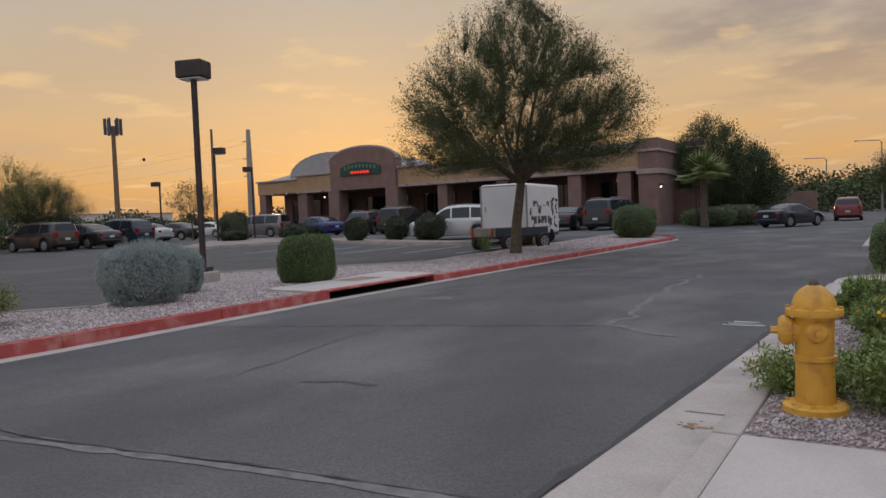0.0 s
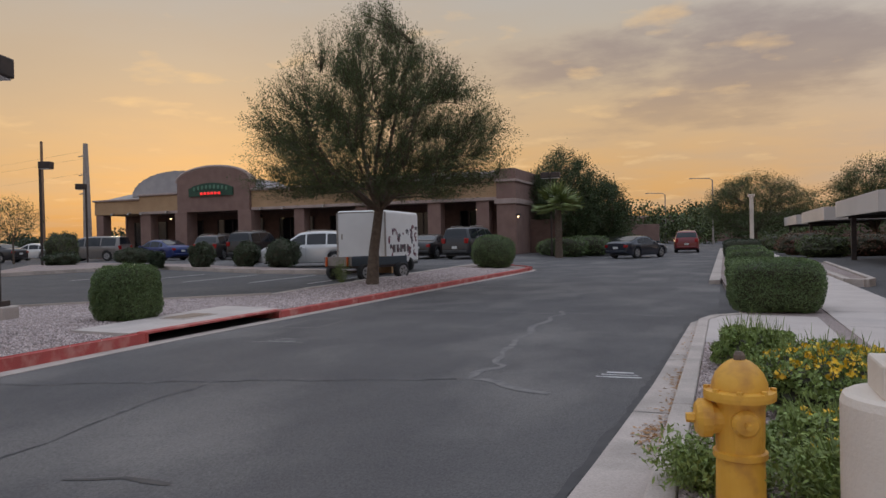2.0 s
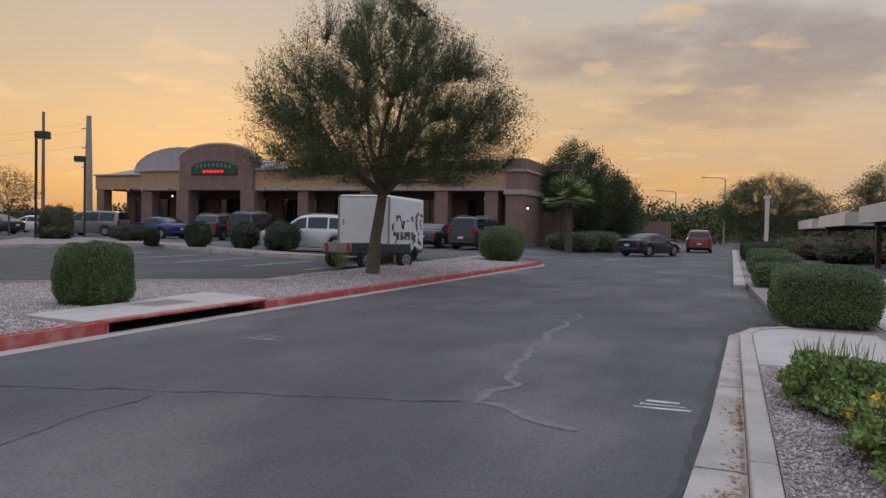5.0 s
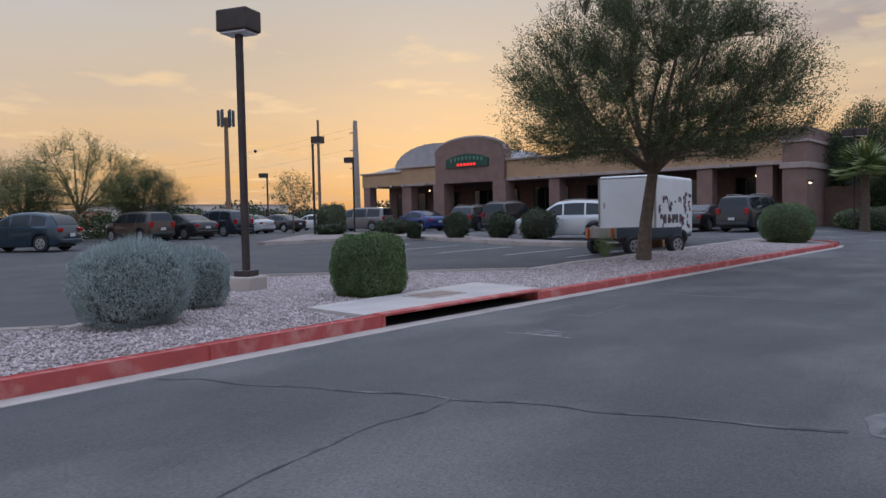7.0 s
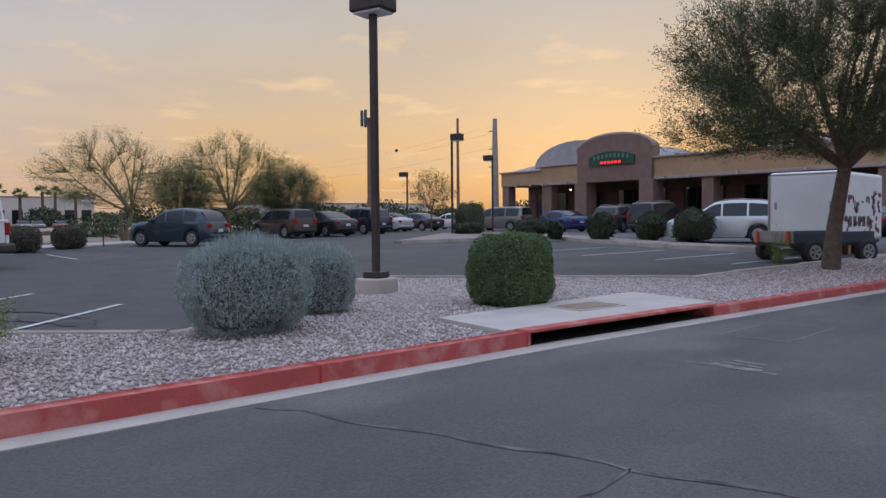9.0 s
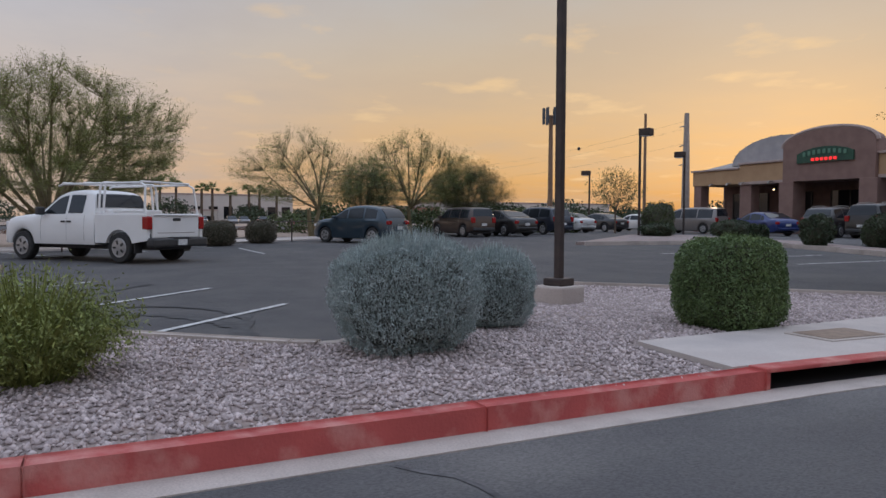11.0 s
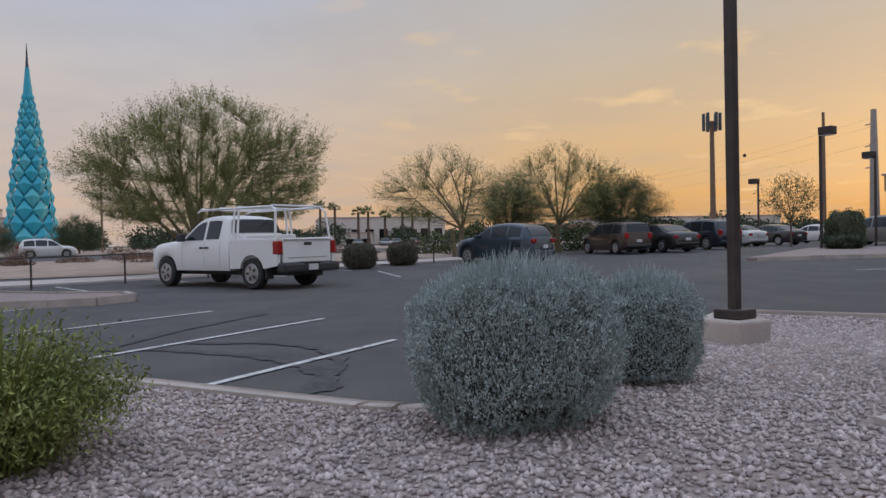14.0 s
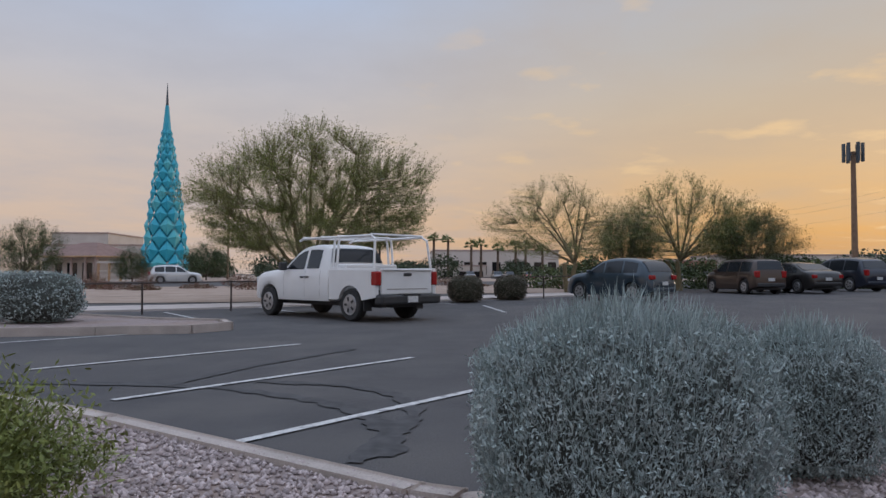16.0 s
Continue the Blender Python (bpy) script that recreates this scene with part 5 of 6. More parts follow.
def car(name, kind, x, y, yaw, colour, label):
    L, W, belt, fa, ra, r, crown, screen, rear, sides = KINDS[kind]
    top = thing(name, x, y, gz(x, y) + 0.004, yaw, label, "car")
    P, w, f, b = paint(colour), W / 2, L / 2, -L / 2
    sh = Shell(W, belt, crown, (fa, ra), r)
    part("body", sh.mesh(), P, top, smooth=True)
    part("underbody", cubebm(b + 0.25, f - 0.3, -w + 0.26, w - 0.26, 0.19, 0.62, 0.02), PLASTIC, top)
    part("windscreen", sh.top_pane(screen[0], screen[1], 0.006), CAR_GLASS, top, smooth=True)
    part("rear_window", sh.top_pane(rear[0], rear[1], -0.008), CAR_GLASS, top, smooth=True)
    for s in (-1, 1):
        for xa, xb in sides:
            part("side_window", sh.side_pane(xa, xb, s), CAR_GLASS, top, smooth=True)
        for xx in (fa, ra):
            wheel(top, xx, s * (w - 0.125), r)
        hz = crown_at(crown, f - 0.2) - 0.13
        part("headlamp", cubebm(f - 0.40, f - 0.10, s * w * 0.68 - 0.15, s * w * 0.68 + 0.15, hz - 0.06, hz + 0.06, 0.03), HEAD, top)
        tz_, th = (belt - 0.24, 0.30) if kind in ("suv", "bigsuv", "boxy", "van") else (belt - 0.22, 0.17)
        yy = sh.half(b + 0.06)
        part("tail_lamp", cubebm(b - 0.008, b + 0.16, s * (yy - 0.11) - 0.115, s * (yy - 0.11) + 0.118, tz_, tz_ + th, 0.03), TAIL, top)
        mx = sides[0][0] - 0.10
        part("mirror", cubebm(mx - 0.09, mx + 0.07, s * (w + 0.06) - 0.10, s * (w + 0.06) + 0.08, belt + 0.02, belt + 0.15, 0.035), P, top)
        for xa, xb in sides[:2]:
            part("door_handle", cubebm(xb + 0.06, xb + 0.22, s * (w - 0.004) - 0.016, s * (w - 0.004) + 0.016, belt - 0.15, belt - 0.12, 0.008), P, top)
        if kind in ("suv", "bigsuv"):
            e = sh.edge_y(-0.7) - 0.08
            part("roof_rail", tube([(0.05, s * e, crown_at(crown, 0.05)), (-0.1, s * e, crown_at(crown, -0.1) + 0.05), (-0.8, s * e, crown_at(crown, -0.8) + 0.05), (-1.55, s * e, crown_at(crown, -1.55) + 0.05), (-1.7, s * e, crown_at(crown, -1.7))], [0.02] * 5, 6), GALV, top)
    door_seams(top, sh, [sides[0][0] - 0.05, sides[0][1] - 0.03], 0.34)
    part("front_bumper", cubebm(f - 0.30, f + 0.015, -w * 0.66, w * 0.66, 0.24, 0.40, 0.05), PLASTIC, top)
    part("rear_bumper", cubebm(b - 0.035, b + 0.20, -w * 0.80, w * 0.80, 0.34, 0.52, 0.05), PLASTIC if kind in ("bigsuv", "boxy") else P, top)
    part("grille", cubebm(f - 0.20, f + 0.008, -w * 0.42, w * 0.42, 0.46, 0.60, 0.02), PLASTIC, top)
    part("number_plate", cubebm(b - 0.045, b - 0.008, -0.16, 0.16, 0.60, 0.74), PLATE, top)
    return top


def pickup(x, y, yaw):
    top = thing("pickup_truck", x, y, gz(x, y) + 0.004, yaw, "white extended-cab pickup with a white tube ladder rack", "truck")
    P, w, r, axles = WHITE, 1.00, 0.40, (1.88, -1.82)
    crown = ((-0.92, 1.20), (-0.88, 1.40), (-0.74, 1.82), (-0.60, 1.89), (-0.1, 1.93), (0.35, 1.89), (0.60, 1.79), (1.22, 1.33), (1.9, 1.26), (2.50, 1.17), (2.74, 1.02), (2.84, 0.80), (2.88, 0.62))
    sh = Shell(2.0, 1.24, crown, axles, r, 0.46, 0.30, 0.075)
    sh.b = -3.6
    part("front_body", sh.mesh(-0.92, 2.88), P, top, smooth=True)
    part("windscreen", sh.top_pane(1.14, 0.62, 0.008), CAR_GLASS, top, smooth=True)
    part("rear_window", sh.top_pane(-0.75, -0.87, -0.014), CAR_GLASS, top, smooth=True)
    part("chassis", cubebm(-2.75, 2.45, -0.62, 0.62, 0.34, 0.72, 0.02), PLASTIC, top)
    # bed: two sides with cut wheel openings, floor, tailgate
    out = [(-2.80, 1.28), (-2.80, 0.60)]
    q = r + 0.075
    lo = 0.52
    a0 = math.asin((lo - r) / q)
    for k in range(15):
        a = math.pi - a0 - (math.pi - 2 * a0) * k / 14
        out.append((axles[1] + q * math.cos(a), r + q * math.sin(a)))
    out += [(-0.96, lo), (-0.96, 1.28)]
    for s in (-1, 1):
        bm = bmesh.new()
        skins = []
        for yy, cut in ((0.90, 0), (0.985, 0), (1.0, 0.02)):
            skins.append([bm.verts.new((px, s * yy, pz - (cut if pz > 1.2 else 0))) for px, pz in out])
        for u, v in zip(skins, skins[1:]):
            for i in range(len(out)):
                bm.faces.new((u[i], u[(i + 1) % len(out)], v[(i + 1) % len(out)], v[i]))
        bm.faces.new(skins[0])
        bm.faces.new(skins[-1][::-1])
        bmesh.ops.recalc_face_normals(bm, faces=bm.faces[:])
        part("bed_side", bm, P, top)
        part("bed_rail", cubebm(-2.80, -0.95, s * 0.94 - 0.05, s * 0.94 + 0.05, 1.275, 1.30, 0.01), P, top)
        part("tail_lamp", cubebm(-2.85, -2.64, s * 0.93 - 0.085, s * 0.93 + 0.085, 0.88, 1.22, 0.03), TAIL, top)
        part("side_pane", sh.side_pane(1.04, 0.20, s, 0.04, 0.13), CAR_GLASS, top, smooth=True)
        part("rear_side_pane", sh.side_pane(0.10, -0.46, s, 0.06, 0.13), CAR_GLASS, top, smooth=True)
        part("mirror", cubebm(0.90, 1.06, s * 1.12 - 0.12, s * 1.12 + 0.10, 1.25, 1.47, 0.04), PLASTIC, top)
        for hx in (0.24, 0.02):
            part("door_handle", cubebm(hx - 0.08, hx + 0.08, s * 0.995 - 0.02, s * 0.995 + 0.02, 1.05, 1.10, 0.012), PLASTIC, top)
        part("headlamp", cubebm(2.42, 2.72, s * 0.76 - 0.12, s * 0.76 + 0.12, 0.90, 1.08, 0.04), HEAD, top)
        part("mud_flap", cubebm(-2.36, -2.33, s * 0.86 - 0.12, s * 0.86 + 0.12, 0.26, 0.60), PLASTIC, top)
        for xx in axles:
            wheel(top, xx, s * 0.865, r, 0.26)
    door_seams(top, sh, [1.12, 0.12, -0.55], 0.58)
    part("bed_floor", cubebm(-2.75, -0.95, -0.9, 0.9, 0.66, 0.72), PLASTIC, top)
    part("bed_front", cubebm(-0.99, -0.94, -0.9, 0.9, 0.66, 1.27, 0.01), P, top)
    gate = part("tailgate", cubebm(-2.83, -2.75, -0.83, 0.83, 0.66, 1.28, 0.03), P, top)
    part("handle", cubebm(-2.85, -2.82, -0.13, 0.13, 1.10, 1.18, 0.012), PLASTIC, gate)
    part("lip", cubebm(-2.87, -2.80, -0.82, 0.82, 1.235, 1.285, 0.02), P, gate)
    part("crease", cubebm(-2.837, -2.825, -0.66, 0.66, 0.78, 0.80, 0.002), GALV, gate)
    bumper = part("rear_bumper", cubebm(-3.02, -2.74, -0.99, 0.99, 0.42, 0.66, 0.06), PLASTIC, top, "dark plastic rear bumper")
    part("step", cubebm(-3.03, -2.80, -0.28, 0.28, 0.64, 0.675, 0.01), TYRE, bumper)
    part("number_plate", cubebm(-3.045, -3.015, -0.16, 0.16, 0.47, 0.62), PLATE, top)
    # ladder rack: side rails over the cab on braced posts
    rack = part("ladder_rack", tube([(0.55, 0.84, 2.04), (0.40, 0.84, 2.09), (-2.45, 0.84, 2.09), (-2.62, 0.86, 2.0), (-2.68, 0.94, 1.30)], [0.032] * 5, 8), WHITE, top, "white tube ladder rack", smooth=True)
    part("rack_rail", tube([(0.55, -0.84, 2.04), (0.40, -0.84, 2.09), (-2.45, -0.84, 2.09), (-2.62, -0.86, 2.0), (-2.68, -0.94, 1.30)], [0.032] * 5, 8), WHITE, rack, smooth=True)
    for s in (-1, 1):
        for xx, yy in ((-1.05, 0.0), (-1.22, 0.0)):
            part("rack_post", tube([(xx, s * 0.94, 1.29), (xx, s * 0.88, 1.95), (xx, s * 0.84, 2.09)], [0.032] * 3, 7), WHITE, rack, smooth=True)
        part("rack_foot", cubebm(-1.30, -0.98, s * 0.94 - 0.05, s * 0.94 + 0.05, 1.295, 1.32, 0.006), WHITE, rack)
    for xx in (0.38, -0.42, -1.14, -2.45):
        part("rack_bar", tube([(xx, -0.86, 2.12), (xx, 0.86, 2.12)], [0.028, 0.028], 7), WHITE, rack, smooth=True)
    part("tool_box", cubebm(-1.48, -1.02, -0.86, 0.86, 1.10, 1.40, 0.03), WHITE, top, "white steel tool box across the bed")
    return top


pickup(-27.0, 4.45, 222)
car("parked_car", "retro", -35.3, 14.75, 214, (0.022, 0.042, 0.062), "dark blue-green retro hatchback parked in the lot")
car("parked_car", "boxy", -41.1, 22.6, 189, (0.055, 0.036, 0.028), "dark brown boxy hatchback parked in the lot")
car("parked_car", "sedan", -41.6, 25.3, 190, (0.03, 0.028, 0.028), "dark grey sedan parked in the lot")
car("parked_car", "suv", -44.0, 29.3, 192, (0.02, 0.025, 0.04), "dark blue suv parked in the lot")
car("parked_car", "sedan", -49.5, 35.0, 192, (0.6, 0.6, 0.6), "white sedan parked in the lot")
car("parked_car", "sedan", -51.5, 39.5, 192, (0.035, 0.033, 0.035), "dark sedan parked in the lot")
car("parked_car", "sedan", -55.0, 46.0, 192, (0.62, 0.61, 0.60), "white sedan parked far in the lot")
car("parked_car", "van", -44.6, 42.5, 195, (0.20, 0.18, 0.17), "grey van parked before the shop")
car("parked_car", "sedan", -37.2, 41.2, 170, (0.015, 0.03, 0.14), "blue sedan parked before the shop")
car("parked_car", "suv", -32.6, 42.0, 100, (0.05, 0.045, 0.045), "dark suv parked before the shop")
car("parked_car", "bigsuv", -29.9, 42.3, 95, (0.02, 0.018, 0.018), "black suv parked before the shop")
car("parked_car", "suv", -19.4, 31.8, 202, (0.60, 0.60, 0.60), "silver-white suv parked behind the shrubs")
car("parked_car", "bigsuv", -14.6, 42.6, 82, (0.016, 0.018, 0.024), "dark blue-black suv parked before the shop")
car("parked_car", "sedan", -17.3, 42.8, 88, (0.022, 0.020, 0.022), "black sedan parked before the shop")
car("driving_car", "coupe", -5.6, 48.0, 62, (0.018, 0.022, 0.035), "dark blue-black coupe on the road")
car("driving_car", "suv", -3.3, 62.0, 92, (0.15, 0.010, 0.014), "dark red suv on the road")
car("parked_car", "suv", 7.2, 37.5, 80, (0.012, 0.012, 0.014), "black suv parked under the carport")
car("driving_car", "suv", -76.0, -14.9, 112, (0.62, 0.62, 0.62), "white suv on the street beyond the fence")

# trailers behind the tree
tz = gz(-13.0, 25.0)
tr = thing("cargo_trailer", -14.1, 25.2, gz(-13.0, 27.0), 6, "white enclosed cargo trailer with a printed long side", "trailer")
part("box_body", cubebm(0.0, 1.95, 0.0, 4.1, 0.38, 2.42, 0.10), WHITE, tr)
for sx in (0.02, 1.93):
    part("corner_trim", cubebm(sx - 0.03, sx + 0.03, -0.008, 0.05, 0.45, 2.34, 0.01), GALV, tr)
part("roof_trim", cubebm(0.06, 1.89, -0.010, 0.02, 2.33, 2.37, 0.006), GALV, tr)
rear = part("ramp_door", cubebm(0.10, 1.85, -0.014, 0.01, 0.50, 2.28, 0.008), WHITE, tr, "plain white rear ramp door")
for sx in (0.22, 1.73):
    part("hinge", cubebm(sx - 0.05, sx + 0.05, -0.03, -0.012, 0.50, 0.58, 0.006), GALV, rear)
    part("latch", cubebm(sx - 0.03, sx + 0.03, -0.04, -0.012, 1.35, 1.55, 0.008), GALV, rear)
rg = random.Random(5)
for k in range(34):
    # swirls and blots of the print, on the long side
    py, pz, rr = rg.uniform(0.3, 3.8), rg.uniform(0.6, 1.9), rg.uniform(0.06, 0.24)
    a0, turn = rg.uniform(0, 6.28), rg.uniform(2.0, 5.0)
    pts = [(1.955, py + rr * (1 - 0.12 * q) * math.cos(a0 + turn * q / 8), pz + rr * (1 - 0.1 * q) * math.sin(a0 + turn * q / 8)) for q in range(9)]
    part("print", tube(pts, [0.012 + 0.03 * math.sin(math.pi * q / 8) for q in range(9)], 4), GRAPHIC if k % 3 else GRAPHIC_BLACK, tr)
for k in range(5):
    part("print_lettering", cubebm(1.951, 1.956, 0.8 + 0.42 * k, 1.08 + 0.42 * k, 0.82, 1.12, 0.0), GRAPHIC_BLACK, tr)
for wx in (0.16, 1.79):
    for wy in (2.1, 2.9):
        wheel(tr, wx, wy, 0.31, 0.2)
part("chassis", cubebm(0.3, 1.65, 0.1, 4.9, 0.26, 0.385), PLASTIC, tr)
ut = thing("utility_trailer", -12.0, 23.5, gz(-12.0, 23.5), 66, "low dark utility trailer with a mesh tailgate", "trailer")
part("deck", cubebm(-1.2, 1.2, -0.75, 0.75, 0.42, 0.50, 0.01), BRONZE, ut)
for s in (-1, 1):
    part("side_board", cubebm(-1.2, 1.2, s * 0.74 - 0.02, s * 0.74 + 0.02, 0.5, 0.78, 0.01), STEEL_DARK, ut)
    wheel(ut, -0.75, s * 0.85, 0.28)
    wheel(ut, 0.85, s * 0.85, 0.28)
part("tail_board", cubebm(-1.23, -1.18, -0.74, 0.74, 0.5, 0.80, 0.01), GALV, ut)
for k in (-0.6, 0.55):
    part("reflector", cubebm(-1.30, -1.24, k - 0.03, k + 0.03, 0.48, 0.80, 0.01), ORANGE, ut)
part("plywood_sheet", cubebm(1.22, 1.30, 0.1, 0.8, 0.15, 0.75, 0.0), PLYWOOD, ut)
wispy("potted_cactus_shrub", -12.1, 21.9, gz(-12.1, 21.9), 0.35, 1.0, 60, 140, "thin green shrub beside the trailer", LEAF_PALM)

# ---- poles, lamps and cables ----


def lot_lamp(x, y, h, yaw, scale, label, base=True, twin=False, name="lot_lamp"):
    z = gz(x, y)
    top = thing(name, x, y, z, yaw, label, "street lamp")
    z0 = 0.0
    if base:
        part("plinth", cubebm(-0.25, 0.25, -0.25, 0.25, 0.0, 0.36, 0.03), CONC, top)
        part("base_cover", cubebm(-0.15, 0.15, -0.15, 0.15, 0.36, 0.46, 0.015), BRONZE, top)
        z0 = 0.36
    part("pole", cubebm(-0.05 * scale, 0.05 * scale, -0.05 * scale, 0.05 * scale, z0, h, 0.01), BRONZE, top)
    for s in ((-1, 1) if twin else (1,)):
        o = 0.0 if base else 0.32 * s * scale
        head = part("lamp_head", cubebm(o - 0.30 * scale, o + 0.30 * scale, -0.22 * scale, 0.22 * scale, h - 0.12, h + 0.26 * scale - 0.02, 0.03), BRONZE, top)
        part("lens", cubebm(o - 0.25 * scale, o + 0.25 * scale, -0.18 * scale, 0.18 * scale, h - 0.15, h - 0.12, 0.008), HEAD, head)
    return top


lot_lamp(-12.55, 10.3, 4.55, 20, 1.0, "tall bronze lot lamp on a concrete plinth")
lot_lamp(-36.0, 30.8, 5.6, 20, 1.1, "bronze lot lamp with one head", False)
lot_lamp(-63.0, 46.8, 5.4, 200, 1.3, "distant bronze lot lamp", False)
lot_lamp(-39.8, 37.4, 5.0, 200, 1.0, "bronze lot lamp near the shop", False)
lot_lamp(-9.3, 61.0, 5.2, 20, 1.2, "bronze lot lamp beyond the exit", False)
lot_lamp(-11.0, 47.8, 5.2, 0, 1.0, "bronze twin lot lamp beside the palm", False, True)
lot_lamp(-39.5, 5.2, 5.4, 20, 0.8, "bronze lot lamp behind the palo verde", False)

pole = thing("lamp_base", 0.22, 4.35, 0.11, 0, "beige light pole on a round concrete pier", "street lamp")
part("pier", lathe([(0.28, 0), (0.28, 0.61), (0.27, 0.64), (0.25, 0.65)], 32), BEIGE, pole, smooth=False)
part("plinth", cubebm(-0.16, 0.16, -0.16, 0.16, 0.645, 0.78, 0.012), BEIGE, pole)
part("pole", cubebm(-0.075, 0.075, -0.075, 0.075, 0.78, 5.5, 0.008), BEIGE, pole)

cell = thing("cell_tower", -73.6, 49.1, 0.3, 0, "brown steel phone mast with antenna panels", "mast")
part("mast", tube([(0, 0, 0), (0, 0, 12.6)], [0.32, 0.22], 10), WOOD_POLE, cell)
for k in range(6):
    a = 2 * math.pi * k / 6
    part("antenna", cubebm(-0.16, 0.16, -0.1, 0.1, 11.6, 13.4, 0.02, Matrix.Translation((0.8 * math.cos(a), 0.8 * math.sin(a), 0))), STEEL_DARK, cell)
    part("bracket", tube([(0, 0, 12.3), (0.8 * math.cos(a), 0.8 * math.sin(a), 12.3)], [0.05, 0.05], 5), STEEL_DARK, cell)
steel = thing("power_pole", -57.4, 53.7, 0.3, 0, "tall galvanised steel power pole", "power pole")
part("mast", tube([(0, 0, 0), (0, 0, 6), (0, 0, 11.0)], [0.42, 0.34, 0.22], 12), GALV, steel)
for zz in (6.2, 8.0, 9.8):
    part("crossarm", tube([(-0.9, 0, zz), (0.2, 0, zz + 0.1)], [0.05, 0.07], 6), GALV, steel)
wood = thing("power_pole", -56.0, 47.7, 0.3, 0, "slender wooden power pole", "power pole")
part("mast", tube([(0, 0, 0), (0, 0, 10.4)], [0.16, 0.11], 8), WOOD_POLE, wood)
for zz in (8.5, 9.9, 10.6):
    c = thing("power_cable", 0, 0, 0, 0, "thin overhead power cable", "cable")
    pts = [(-57.6 + (-170 + 57.6) * f, 53.7 + (60 - 53.7) * f, zz + 12 * f * f - 7.5 * f) for f in [i / 12 for i in range(13)]]
    part("strand", tube(pts, [0.005] * 13, 4), WIRE_M, c)
    if zz == 10.6:
        part("marker_ball", lathe([(0.04, -0.2), (0.16, -0.12), (0.2, 0), (0.16, 0.12), (0.04, 0.2)], 10, Matrix.Translation(pts[2])), WIRE_M, c, "dark cable marker ball")
far_pole = thing("power_pole", -120, -20.5, 0, 0, "thin distant wooden pole", "power pole")
part("mast", tube([(0, 0, 0), (0, 0, 13.0)], [0.18, 0.14], 6), WOOD_POLE, far_pole)
for fx, fy, fh in ((-2.0, 110.0, 9.0), (6.0, 120.0, 8.0), (-9.5, 125.0, 8.0)):
    sl = thing("street_lamp", fx, fy, 0, 0, "grey cobra-head street lamp far along the road", "street lamp")
    part("pole", tube([(0, 0, 0), (0, 0, fh), (-0.4, 0, fh + 0.25), (-2.6, 0, fh + 0.35)], [0.13, 0.09, 0.07, 0.05], 6), GALV, sl)
    part("head", cubebm(-3.1, -2.5, -0.12, 0.12, fh + 0.27, fh + 0.40, 0.03), GALV, sl)
post = thing("beige_post", 1.6, 66.0, 0, 0, "stout beige post beside the road", "post")
part("shaft", cubebm(-0.15, 0.15, -0.15, 0.15, 0, 4.4, 0.03), BEIGE, post)
part("cap", cubebm(-0.27, 0.27, -0.22, 0.22, 4.4, 4.6, 0.03), BEIGE, post)

# ---- hydrant ----
hy = thing("fire_hydrant", -0.42, 4.55, 0.11, 0, "yellow painted fire hydrant standing in gravel", "fire hydrant")
part("barrel", lathe([(0.112, 0.03), (0.105, 0.06), (0.100, 0.30), (0.113, 0.305), (0.113, 0.33), (0.100, 0.335), (0.104, 0.52), (0.110, 0.555)], 28), YELLOW, hy, smooth=False)
part("foot_flange", lathe([(0.165, 0.0), (0.172, 0.008), (0.172, 0.045), (0.160, 0.055), (0.112, 0.065)], 28), YELLOW, hy)
part("bonnet_flange", lathe([(0.112, 0.552), (0.148, 0.557), (0.150, 0.575), (0.148, 0.595), (0.12, 0.60)], 28), YELLOW, hy)
part("bonnet", lathe([(0.118, 0.598), (0.114, 0.63), (0.098, 0.67), (0.072, 0.70), (0.045, 0.72), (0.032, 0.725)], 28), YELLOW, hy, smooth=True)
part("operating_nut", lathe([(0.028, 0.722), (0.026, 0.745), (0.016, 0.76)], 5), RUST, hy)
for a, rr, ll in ((192, 0.072, 0.165), (282, 0.050, 0.115), (102, 0.050, 0.115)):
    m = Matrix.Rotation(radians(a), 4, "Z") @ Matrix.Translation((0, 0, 0.47)) @ Matrix.Rotation(radians(90), 4, "Y")
    nz = part("nozzle", lathe([(rr * 0.95, 0.07), (rr * 0.95, ll * 0.72), (rr * 1.15, ll * 0.74), (rr * 1.18, ll), (rr * 0.9, ll + 0.02), (rr * 0.35, ll + 0.025)], 18, m), YELLOW, hy)
    part("cap_nut", lathe([(rr * 0.34, ll + 0.02), (rr * 0.30, ll + 0.06)], 5, m), YELLOW, nz)
for k in range(8):
    a = 2 * math.pi * k / 8
    for rr, zz, m_ in ((0.143, 0.052, YELLOW), (0.135, 0.593, YELLOW)):
        part("bolt", lathe([(0.014, zz), (0.013, zz + 0.016)], 6, Matrix.Translation((rr * math.cos(a), rr * math.sin(a), 0))), m_, hy)

